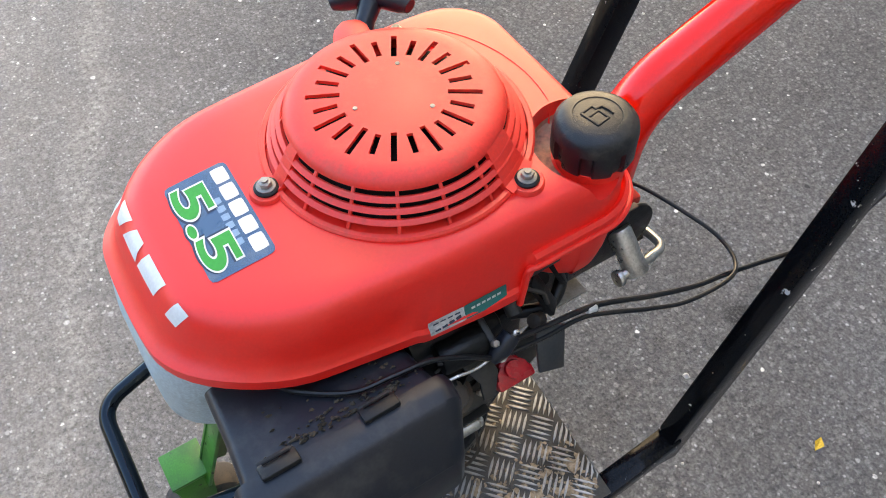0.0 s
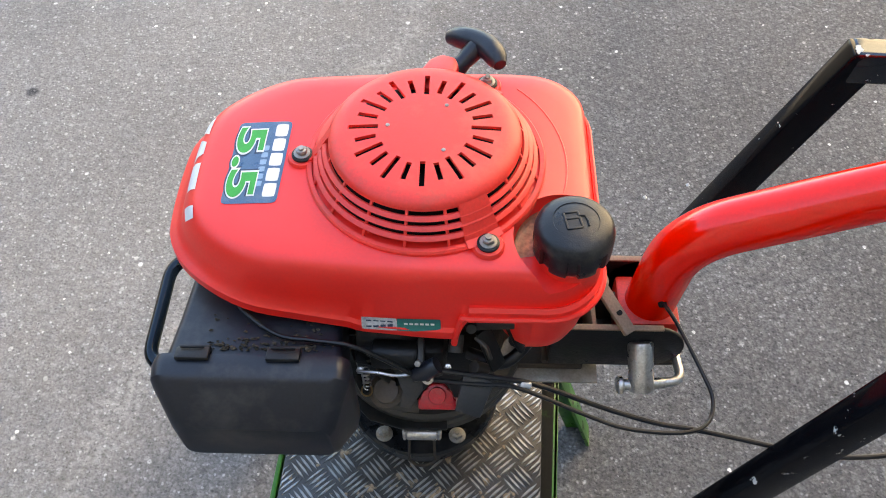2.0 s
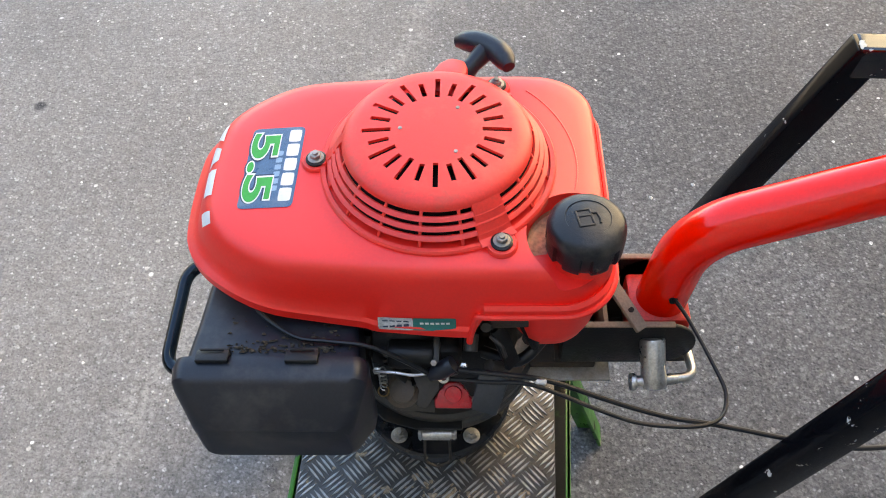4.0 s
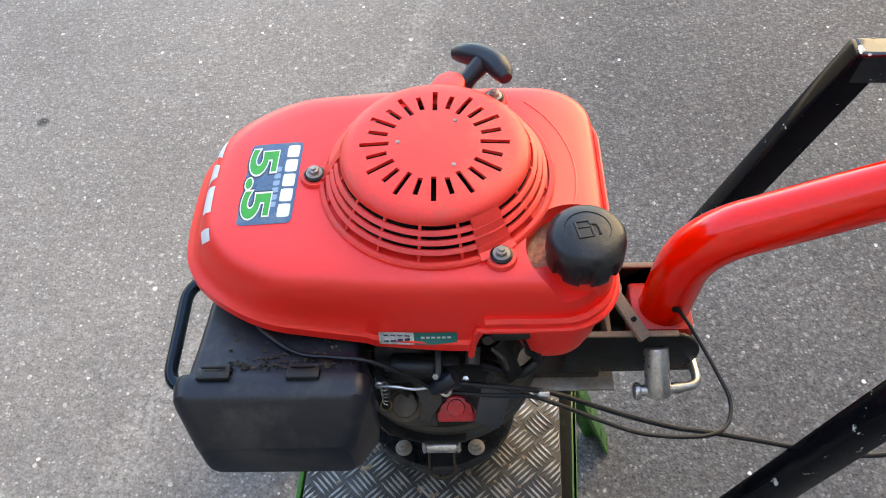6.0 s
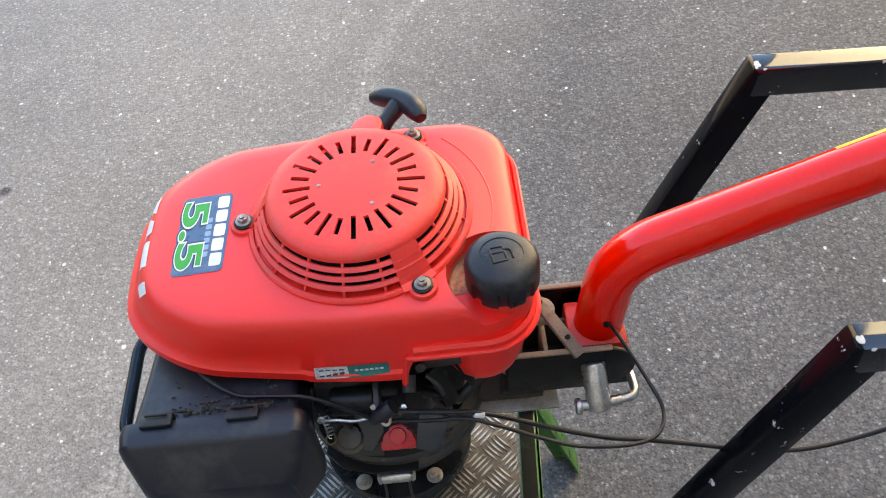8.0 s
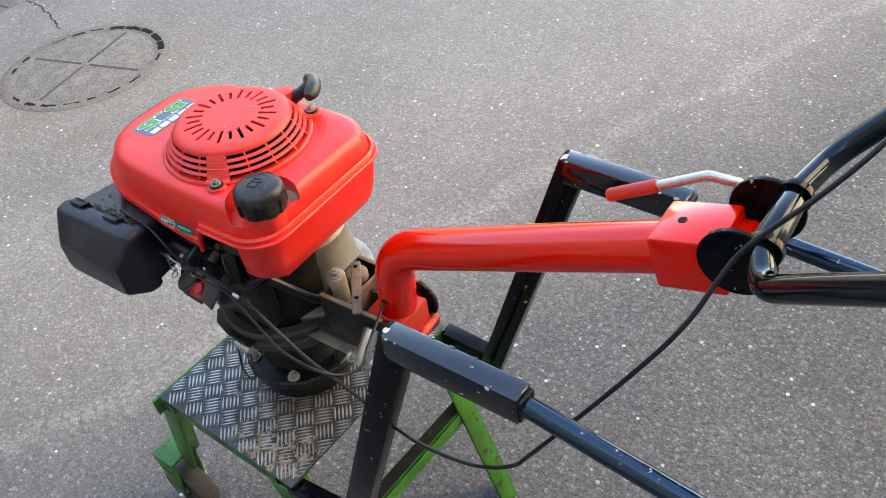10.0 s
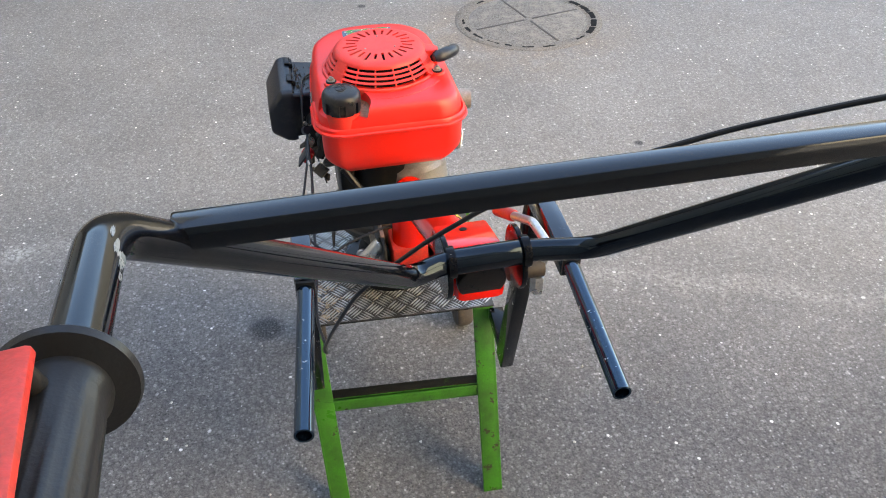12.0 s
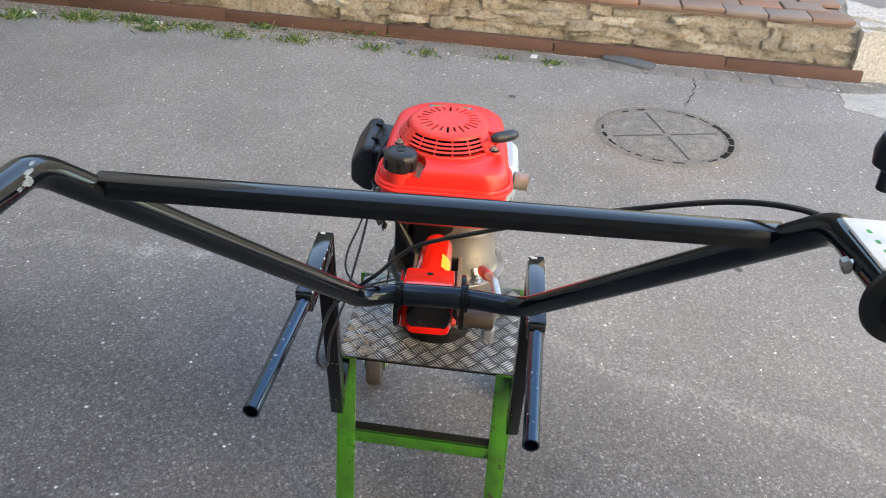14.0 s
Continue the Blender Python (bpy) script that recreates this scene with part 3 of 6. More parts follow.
def garden_wall():
    rnd = random.Random(5)
    # uneven mortar core
    bm = bmesh.new()
    rows = []
    for i in range(241):
        y = -6.9 + 0.04 * i
        col = []
        for z in (0.0, 0.05, 0.09, 0.12, 0.15, 0.18, 0.21, 0.24, 0.27, 0.295):
            n = noise.noise(Vector((y * 5, z * 9, 3.0))) * 0.03 + noise.noise(Vector((y * 17, z * 30, 9.0))) * 0.012
            col.append(bm.verts.new(along(y, -0.014 + n, z).translation))
        for z in (0.295, 0.0):
            col.append(bm.verts.new(along(y, -0.45, z).translation))
        rows.append(col)
    for p, q in zip(rows, rows[1:]):
        for k in range(len(p)):
            bm.faces.new((p[k], p[(k + 1) % len(p)], q[(k + 1) % len(p)], q[k]))
    bm.faces.new(rows[0])
    bm.faces.new(list(reversed(rows[-1])))
    backing = tagged(new("wall_garden", finish("wall_garden", bm, M_STONE, 25)), "low tan rubble stone retaining wall", "wall", kind="structure")
    shapes = [finish("rubble_stone", rubble(1, 1, 1, s), M_STONE, 30) for s in range(12)]
    for row in range(4):
        y = -5.2 + 0.07 * row
        while y < 2.16:
            w = rnd.uniform(0.05, 0.26)
            h = rnd.uniform(0.03, 0.075)
            if rnd.random() < 0.88:
                ob = new("rubble_stone", rnd.choice(shapes))
                ob.matrix_world = along(y + w / 2, -0.050 + rnd.uniform(-0.025, 0.03), 0.108 + 0.05 * row + rnd.uniform(-0.014, 0.014)) @ Matrix.Rotation(rnd.uniform(-0.16, 0.16), 4, "X") @ Matrix.Rotation(rnd.uniform(-0.3, 0.3), 4, "Z") @ Matrix.Diagonal((rnd.uniform(0.08, 0.14), w * 1.02, h, 1))
                ob.parent = backing
            y += w
    # coping of brick-red pavers that stands out over the wall
    coping = tagged(new("coping", finish("coping", box((0.9, 8.0, 0.022), along(-1.83, -0.44, 0.299)), M_SLAB)), "worn brick-red paver coping on the wall", "coping", kind="structure")
    slabs = [finish("paver", rough_block(0.155, 0.235, 0.024, 20 + s, 0.004), M_SLAB, 50) for s in range(4)]
    for row in range(5):
        y = -5.0 + 0.12 * (row % 2)
        while y < 2.09:
            ob = new("paver", rnd.choice(slabs))
            ob.matrix_world = along(y, -0.04 - 0.162 * row + rnd.uniform(-0.004, 0.004), 0.322 + rnd.uniform(-0.006, 0.006)) @ Matrix.Rotation(rnd.uniform(-0.03, 0.03), 4, "Z") @ Matrix.Rotation(rnd.uniform(-0.02, 0.02), 4, "X")
            ob.parent = coping
            y += 0.243
    # kerb
    kerb = tagged(new("kerb", finish("kerb", box((0.05, 9.6, 0.02), along(-2.6, 0.06, 0.01)), M_KERB)), "brown-red edging kerb along the wall foot", "kerb", kind="structure")
    stone = finish("kerb_stone", box((0.06, 0.996, 0.09), None, 0.006, 2), M_KERB)
    y = -7.5
    while y < 2.2:
        ob = new("kerb_stone", stone)
        ob.matrix_world = along(y + (0.5 if y < 1.0 else 0.39), 0.055 + rnd.uniform(-0.005, 0.005), 0.024 + rnd.uniform(-0.004, 0.004)) @ Matrix.Diagonal((1, 1 if y < 1.0 else 0.78, 1, 1))
        ob.parent = kerb
        y += 1.0
    # pale rough end of the wall
    bm = bmesh.new()
    bmesh.ops.create_cube(bm, size=1.0)
    bmesh.ops.subdivide_edges(bm, edges=list(bm.edges), cuts=8, use_grid_fill=True)
    m = along(2.70, -0.20, 0.135) @ Matrix.Diagonal((0.5, 0.95, 0.34, 1))
    for v in bm.verts:
        v.co = m @ v.co
        v.co += noise.noise_vector(v.co * 6) * 0.035 + noise.noise_vector(v.co * 22) * 0.012
    tagged(new("wall_end", finish("wall_end", bm, M_PLASTER)), "rough pale plastered end of the wall", "wall", kind="structure")
    # strip of setts
    strip = tagged(new("gutter_strip", finish("gutter_strip", box((0.15, 3.4, 0.008), along(1.4, 0.20, -0.0015)), M_SETT)), "row of small grey setts along the kerb", "paving", kind="structure")
    setts = [finish("sett", rough_block(0.135, 0.165, 0.05, 61 + k, 0.009), M_SETT, 50) for k in range(4)]
    y = -0.2
    while y < 3.0:
        ob = new("sett", rnd.choice(setts))
        ob.matrix_world = along(y, 0.20 + rnd.uniform(-0.012, 0.012), -0.0195 + rnd.uniform(-0.005, 0.004)) @ Matrix.Rotation(rnd.uniform(-0.08, 0.08), 4, "Z")
        ob.parent = strip
        y += 0.185


garden_wall()


def houses():
    """Plain fronts that close the yard, out of view: the grey one is added to shade it from the sun, the tan one stands
    in the sun and bounces it.
    """
    h = thing("house", "plain tan rendered house front in the sun", "house")
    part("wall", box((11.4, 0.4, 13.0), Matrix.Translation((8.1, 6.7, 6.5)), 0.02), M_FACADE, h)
    part("roof", box((12.0, 1.6, 0.25), Matrix.Translation((8.1, 7.2, 13.1)) @ Matrix.Rotation(radians(12), 4, "X"), 0.03), M_KERB, h)
    # unseen low wall, added dark to hold down reflections from that side
    c = thing("unseen_wall", "unseen dark wall added beyond the garden", "wall")
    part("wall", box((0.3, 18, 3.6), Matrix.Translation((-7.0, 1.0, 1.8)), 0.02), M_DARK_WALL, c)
    # unseen sun blocker; its grey sets how much light bounces back
    g = thing("house", "unseen grey house front added to block the sun", "house")
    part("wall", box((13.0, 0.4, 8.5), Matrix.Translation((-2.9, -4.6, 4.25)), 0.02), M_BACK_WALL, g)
    part("sun_block_wing", box((0.4, 6.8, 8.5), Matrix.Translation((3.4, -1.4, 4.25)), 0.02), M_BACK_WALL, g)
    part("roof", box((13.4, 1.6, 0.25), Matrix.Translation((-2.9, -5.2, 8.65)) @ Matrix.Rotation(radians(15), 4, "X"), 0.03), M_KERB, g)


houses()


def arc_strip(r0, r1, a0, a1, z0, z1, m, rnd, bm, n=5):
    """A short arc with a ragged edge."""
    inner = [(r0 * rnd.uniform(0.99, 1.01), a0 + (a1 - a0) * k / n) for k in range(n + 1)]
    outer = [(r1 * rnd.uniform(0.99, 1.01), a0 + (a1 - a0) * k / n) for k in range(n, -1, -1)]
    return prism([(r * math.cos(a), r * math.sin(a)) for r, a in outer + inner][::-1], z0, z1, m, bm=bm)


def manhole(x, y, turn):
    m = pose(x, y, 0, 0, 0, turn)
    rnd = random.Random(3)
    t = thing("manhole_cover", "round cast iron manhole cover filled with dusty asphalt", "manhole cover")
    R = 0.313
    part("filling", lathe([(0, 0.003), (R - 0.04, 0.003), (R - 0.03, 0.001)], 64, m), M_FILLING, t, "dusty asphalt filling")
    part("frame_ring", lathe([(R + 0.034, 0.0008), (R + 0.030, 0.003), (R - 0.03, 0.003), (R - 0.034, 0.0008)], 80, m), M_RING, t, "worn stone-grey frame ring")
    # open slots between cover and frame, some choked with dust
    for k in range(22):
        if rnd.random() < 0.3 and not 2 <= k <= 6:
            continue
        wide = rnd.uniform(0.022, 0.028) if 2 <= k <= 6 else rnd.uniform(0.006, 0.016)
        a0 = 2 * math.pi * (k + rnd.uniform(0.05, 0.2)) / 22
        a1 = 2 * math.pi * (k + (1.02 if 2 <= k <= 5 else rnd.uniform(0.55, 0.9))) / 22
        part("slot", arc_strip(R - 0.006 - wide / 2, R - 0.006 + wide / 2, a0, a1, 0.0025, 0.0036, m, rnd, None), M_DARK, t)
    for k in range(4):
        part("rib", box((0.25, 0.011, 0.006), m @ pose(0, 0, 0, 0, 0, 90 * k + 3) @ Matrix.Translation((0.145, 0, 0.002)), 0.002), M_IRON, t)
    return t


M_FILLING = surface("dusty_filling", (0.20, 0.18, 0.155), 0.95, grain=180, grain_amt=0.3, dirt=(0.36, 0.32, 0.26), dirt_amt=0.5, dirt_scale=16, wear=(0.5, 0.47, 0.42), wear_amt=0.3, wear_scale=45, bump_amt=0.9, bump_scale=180)
M_RING = surface("worn_ring", (0.20, 0.175, 0.145), 0.95, grain=180, grain_amt=0.3, dirt=(0.26, 0.22, 0.18), dirt_amt=0.5, dirt_scale=10, bump_amt=0.8, bump_scale=180)
manhole(-2.240, 0.992, 10)


def weed(x, y, size, seed):
    rnd = random.Random(seed)
    t = thing("weed", "small green weed tuft at the wall foot", "weed", "weeds along the wall")
    bm = bmesh.new()
    for k in range(int(85 * size / 0.1)):
        a, lean, L = rnd.uniform(0, 2 * math.pi), rnd.uniform(0.35, 1.4), size * rnd.uniform(0.18, 0.62)
        base = Vector((x + rnd.gauss(0, size * 0.30), y + rnd.gauss(0, size * 0.42) + (rnd.uniform(-1.6, 1.6) * size if k % 5 == 0 else 0), 0))
        d = Vector((math.cos(a) * math.sin(lean), math.sin(a) * math.sin(lean), math.cos(lean)))
        s = Vector((-math.sin(a), math.cos(a), 0)) * rnd.uniform(0.0018, 0.0055)
        mid, tip = base + d * L * 0.55 + Vector((0, 0, 0.01)), base + d * L
        vs = [bm.verts.new(p) for p in (base, mid + s, tip, mid - s)]
        bm.faces.new((vs[0], vs[1], vs[2]))
        bm.faces.new((vs[0], vs[2], vs[3]))
    part("leaves", bm, M_WEED, t, kind="stuff", smooth=0)


for k, (x, y, s) in enumerate(((-3.26, -2.71, 0.13), (-3.31, -2.33, 0.14), (-3.22, -1.87, 0.14), (-3.19, -1.38, 0.10), (-3.19, -1.01, 0.11), (-3.16, -0.56, 0.08), (-3.14, -0.25, 0.08),
                               (-3.15, 0.20, 0.06), (-3.37, 1.62, 0.08), (-3.13, 0.48, 0.07), (-3.39, -1.26, 0.09), (-3.44, -0.68, 0.14), (-3.35, -2.05, 0.1), (-3.33, 0.36, 0.05),
                               (-3.26, 2.36, 0.05), (-3.29, -1.61, 0.1), (-3.19, -3.10, 0.13))):
    weed(x, y, s, 40 + k)


def smooth01(a, b, x):
    t = max(0.0, min(1.0, (x - a) / (b - a)))
    return t * t * (3 - 2 * t)


def debris():
    bm = rough_block(0.09, 0.30, 0.022, 3, 0.004)
    bmesh.ops.transform(bm, matrix=pose(-3.239, 0.936, 0.014, 0, 4, -28), verts=bm.verts)
    part("slab", bm, M_SLATE, thing("broken_slab", "broken grey slate slab lying by the kerb", "stone"))
    for k, (x, y, s) in enumerate(((-3.30, -1.90, 0.07), (-3.32, -2.67, 0.06), (-3.22, 0.38, 0.035), (-3.31, -0.41, 0.05))):
        bm = rough_block(s, s * 1.3, s * 0.2, 30 + k, 0.008)
        bmesh.ops.transform(bm, matrix=pose(x, y, 0.008, 0, 0, 40 * k), verts=bm.verts)
        part("scrap", bm, M_LITTER if k < 3 else M_SLATE, thing("litter", "pale scrap of litter on the asphalt", "litter", "scraps by the wall"))
    bm = bmesh.new()
    vs = [bm.verts.new(p) for p in ((0, 0, 0.003), (0.014, 0.008, 0.008), (0.03, 0.002, 0.004), (0.016, -0.009, 0.007), (0.015, 0, 0.004))]
    for a, b in ((0, 1), (1, 2), (2, 3), (3, 0)):
        bm.faces.new((vs[a], vs[b], vs[4]))
    bmesh.ops.transform(bm, matrix=pose(0.63, -0.25, 0, 0, 0, 20), verts=bm.verts)
    part("blade", bm, M_LEAF_YELLOW, thing("leaf", "small yellow fallen leaf on the asphalt", "leaf"))
    # pale concrete patch and a crack from it to the manhole
    rnd = random.Random(21)
    pts = []
    for (x0, y0), (x1, y1) in zip(((-2.997, 2.085), (-3.057, 2.494), (-2.926, 2.666), (-2.570, 2.521), (-2.604, 2.305), (-2.773, 2.029)), ((-3.057, 2.494), (-2.926, 2.666), (-2.570, 2.521), (-2.604, 2.305), (-2.773, 2.029), (-2.997, 2.085))):
        for k in range(8):
            f = k / 8
            pts.append((x0 + (x1 - x0) * f + rnd.uniform(-0.012, 0.012), y0 + (y1 - y0) * f + rnd.uniform(-0.012, 0.012)))
    patch = new("concrete_patch", finish("concrete_patch", prism(pts[::-1], -0.01, 0.004), M_CONCRETE, 0))
    tagged(patch, "pale worn concrete patch in the asphalt", "paving", kind="structure")
    line = [Vector((-3.139 + 0.507 * k / 24, 1.275 - 0.121 * max(0, k - 9) / 15 + rnd.uniform(-0.008, 0.008), 0.0)) for k in range(25)]
    left = [(p.x, p.y - rnd.uniform(0.001, 0.004)) for p in line]
    right = [(p.x, p.y + rnd.uniform(0.001, 0.004)) for p in reversed(line)]
    tagged(new("crack", finish("crack", prism(left + right, -0.004, 0.0012), M_DARK, 0)), "thin dark crack in the asphalt", "crack", kind="structure")
    # gravelly soil along the kerb
    near, far = [], []
    for k in range(61):
        y = -4.6 + 0.085 * k
        near.append(along(y, 0.075, 0).translation.to_2d())
        far.append(along(y, 0.16 + 0.10 * smooth01(-0.2, -2.2, y) + rnd.uniform(-0.035, 0.035), 0).translation.to_2d())
    tagged(new("soil", finish("soil", prism([tuple(p) for p in near] + [tuple(p) for p in reversed(far)], -0.01, 0.004), M_SOIL, 0)), "gravelly grey-brown soil along the kerb", "soil", kind="structure")
    # loose grit
    rnd = random.Random(9)
    bm = bmesh.new()
    for n in range(4300):
        x, y = rnd.uniform(-3.2, 1.6), rnd.uniform(-2.2, 2.6)
        if n > 900:
            y = rnd.uniform(-4.0, 2.8)
            x = wall_x(y) + 0.09 + abs(rnd.gauss(0, 0.13))
        s = rnd.uniform(0.0015, 0.0045) * (1.6 if rnd.random() < 0.08 else 1) * (1.5 if n > 900 else 1)
        vs = [bm.verts.new((x + s * math.cos(a) * rnd.uniform(0.7, 1.3), y + s * math.sin(a) * rnd.uniform(0.7, 1.3), 0.0005)) for a in (0, 1.3, 2.5, 3.8, 5.1)]
        top = bm.verts.new((x, y, s * 0.9))
        for k in range(5):
            bm.faces.new((vs[k], vs[(k + 1) % 5], top))
    ob = new("grit", finish("grit", bm, M_LITTER_GRIT, 0))
    tagged(ob, "loose pale stone grit scattered on the asphalt", "grit", kind="stuff")


M_CONCRETE = surface("pale_concrete", (0.42, 0.40, 0.36), 0.95, grain=120, grain_amt=0.15, dirt=(0.25, 0.23, 0.2), dirt_amt=0.45, dirt_scale=9, bump_amt=0.7, bump_scale=140)
M_SOIL = surface("gravel_soil", (0.20, 0.175, 0.14), 0.95, grain=70, grain_amt=0.4, dirt=(0.34, 0.31, 0.27), dirt_amt=0.5, dirt_scale=40, wear=(0.5, 0.48, 0.44), wear_amt=0.3, wear_scale=60, bump_amt=1.0, bump_scale=90)
M_LITTER_GRIT = surface("pale_grit", (0.42, 0.40, 0.37), 0.9, grain=6, grain_amt=0.4)
debris()


# ---- the hand cart ----
M_CHIP = surface("bare_primer", (0.55, 0.53, 0.48), 0.7, dirt=(0.3, 0.27, 0.22), dirt_amt=0.4, dirt_scale=60)
PLATE_Z = 0.447
CART = pose(-0.022, -0.008, 0, 0, 0, -3.0)


def cart_point(u, v, z):
    return CART @ Vector((u, v, z))


def angle_iron(a, b, w, side_a, side_b, t=0.005, bm=None):
    """An L-section bar: two thin flanges along side_a and side_b."""
    A, B = Vector(a), Vector(b)
    for s, o in ((Vector(side_a), Vector(side_b)), (Vector(side_b), Vector(side_a))):
        off = s * w / 2 + o * t / 2
        bm = beam(A + off, B + off, w, t, 0.0012, up=tuple(s), bm=bm)
    return bm


def hand_cart():
    cart = thing("hand_cart", "green and black steel hand cart with checker plate deck", "hand cart")
    # deck
    plate = part("deck_plate", box((0.327, 0.392, 0.003), CART @ Matrix.Translation((0, 0.004, PLATE_Z - 0.0015)), 0.0007), M_PLATE, cart, "dented aluminium checker plate deck")
    bm = bmesh.new()
    rnd = random.Random(2)
    p, L, w, h = 0.0318, 0.0300, 0.0016, 0.0016
    for i in range(-14, 15):
        for j in range(-14, 15):
            cx, cy = (i - j) * p * 0.7071, (i + j) * p * 0.7071
            if abs(cx) > 0.158 or abs(cy) > 0.19:
                continue
            turn = radians(45 if (i + j) % 2 else -45)
            c, s = math.cos(turn), math.sin(turn)
            for k in range(5):
                o = (k - 2) * 0.0064
                pts = []
                for a, b, z in ((-L / 2, 0, 0), (-L * 0.18, -w, 0), (L * 0.18, -w, 0), (L / 2, 0, 0), (L * 0.18, w, 0), (-L * 0.18, w, 0), (-L * 0.44, 0, h), (-L * 0.17, -w * 0.72, h), (L * 0.17, -w * 0.72, h), (L * 0.44, 0, h), (L * 0.17, w * 0.72, h), (-L * 0.17, w * 0.72, h)):
                    x, y = a, b + o
                    X, Y = cx + x * c - y * s, cy + x * s + y * c + 0.004
                    X, Y = max(-0.1625, min(0.1625, X)), max(-0.1915, min(0.1995, Y))
                    pts.append(bm.verts.new(cart_point(X, Y, PLATE_Z + z)))
                for f in ((6, 7, 8, 9, 10, 11), (0, 1, 7, 6), (1, 2, 8, 7), (2, 3, 9, 8), (3, 4, 10, 9), (4, 5, 11, 10), (5, 0, 6, 11)):
                    try:
                        bm.faces.new([pts[q] for q in f])
                    except ValueError:
                        pass
    part("tread", bm, M_TREAD, plate, "raised five-bar tread pattern", 0, "stuff")
    # caked mud on the deck
    bm = bmesh.new()
    for n in range(620):
        if n < 150:
            u, v = rnd.gauss(0.0, 0.09), rnd.gauss(-0.09, 0.06)
        else:
            u, v = rnd.choice((0.012, 0.045, 0.060, 0.088, 0.105, 0.128, 0.150)) + rnd.gauss(0, 0.008), rnd.choice((-0.180, -0.158, -0.140, -0.118, -0.172)) + rnd.gauss(0, 0.008)
        if abs(u) > 0.156 or not -0.187 < v < 0.19:
            continue
        s = rnd.uniform(0.0007, 0.0024) * (2.6 if rnd.random() < 0.14 else 1)
        vs = [bm.verts.new(cart_point(u + s * math.cos(a) * rnd.uniform(0.35, 1.9), v + s * math.sin(a) * rnd.uniform(0.35, 1.9), PLATE_Z + 0.0003)) for a in (0, 0.9, 1.8, 2.6, 3.5, 4.4, 5.4)]
        top = bm.verts.new(cart_point(u + s * rnd.uniform(-0.3, 0.3), v, PLATE_Z + 0.0008 + s * 0.2))
        for k in range(7):
            bm.faces.new((vs[k], vs[(k + 1) % 7], top))
    part("mud", bm, M_MUD, plate, "dry brown mud crumbs", 60, "stuff")
    # deck frame
    for v, s in ((-0.187, -1), (0.195, 1)):
        a, b = cart_point(-0.163, v, PLATE_Z - 0.005), cart_point(0.162, v, PLATE_Z - 0.005)
        n = (CART.to_3x3() @ Vector((0, -s, 0)))
        part("side_rail", angle_iron(a, b, 0.034, n, Vector((0, 0, -1))), M_GREEN, cart, "chipped green side rail")
    for u, s in ((-0.158, 1), (0.125, 1)):
        a, b = cart_point(u, -0.192, PLATE_Z - 0.006), cart_point(u, 0.2, PLATE_Z - 0.006)
        n = (CART.to_3x3() @ Vector((s, 0, 0)))
        bm = angle_iron(a, b, 0.03, n, Vector((0, 0, -1)))
        part("end_rail", bm, M_GREEN_DARK, cart, "worn end rail of the deck")
    a, b = cart_point(-0.1705, -0.205, PLATE_Z - 0.022), cart_point(-0.1705, 0.21, PLATE_Z - 0.022)
    part("front_rail", beam(a, b, 0.036, 0.007, 0.0015), M_GREEN, cart, "chipped green front rail")
    # rear legs of angle iron with a cross bar
    feet = {}
    for v, foot, n in ((-0.195, (0.238, -0.199, 0.0), 1), (0.2, (0.277, 0.181, 0.0), -1)):
        top = cart_point(0.152, v, PLATE_Z - 0.012)
        d = CART.to_3x3() @ Vector((0, n, 0))
        part("leg", angle_iron(top, Vector(foot), 0.042, d, CART.to_3x3() @ Vector((-0.97, 0, -0.24)), 0.006), M_GREEN, cart, "chipped bright green rear leg")
        feet[n] = (top, Vector(foot))
    a = feet[1][0].lerp(feet[1][1], 0.40)
    b = feet[-1][0].lerp(feet[-1][1], 0.40)
    bar = part("cross_bar", angle_iron(a, b, 0.032, Vector((-1, 0, 0)), Vector((0, 0, -1)), 0.006), M_GREEN, cart, "green cross bar with worn dark top")
    up = Vector((-0.019, 0, 0.0008))
    part("worn_top", beam(a + up, b + up, 0.0016, 0.023, 0.0004), M_GREEN_DARK, bar, "paint worn off to dark steel")
    # front legs and wheels
    for v, wx, wy in ((-0.192, -0.306, -0.176), (0.2, -0.290, 0.216)):
        top = cart_point(-0.175, v, PLATE_Z - 0.012)
        wheel_c = Vector((wx, wy, 0.062))
        knee = Vector((wx + 0.018, wy, 0.17))
        n = 1 if v < 0 else -1
        part("leg", angle_iron(top, knee, 0.042, CART.to_3x3() @ Vector((0, n, 0)), CART.to_3x3() @ Vector((0.97, 0, 0.1)), 0.006), M_GREEN, cart, "green front leg")
        for s in (-1, 1):
            part("fork_plate", prism([(-0.03, 0.125), (0.03, 0.125), (0.022, 0.06), (0.012, -0.014), (-0.012, -0.014), (-0.022, 0.06)], -0.0025, 0.0025, Matrix.Translation(wheel_c + Vector((0, s * 0.027, 0))) @ Matrix.Rotation(radians(90), 4, "X"), 0.001), M_GREEN, cart)
        part("fork_bridge", box((0.062, 0.062, 0.007), Matrix.Translation(wheel_c + Vector((0, 0, 0.127))), 0.0015), M_GREEN, cart)
        wheel = part("wheel", lathe([(0.012, -0.018), (0.04, -0.018), (0.045, -0.02), (0.058, -0.02), (0.062, -0.013), (0.062, 0.013), (0.058, 0.02), (0.045, 0.02), (0.04, 0.018), (0.012, 0.018)], 36, Matrix.Translation(wheel_c) @ Matrix.Rotation(radians(90), 4, "X")), M_TYRE, cart, "small grey rubber wheel")
        part("axle", rod(wheel_c - Vector((0, 0.036, 0)), wheel_c + Vector((0, 0.036, 0)), 0.007, 12, 0.001), M_STEEL, wheel)
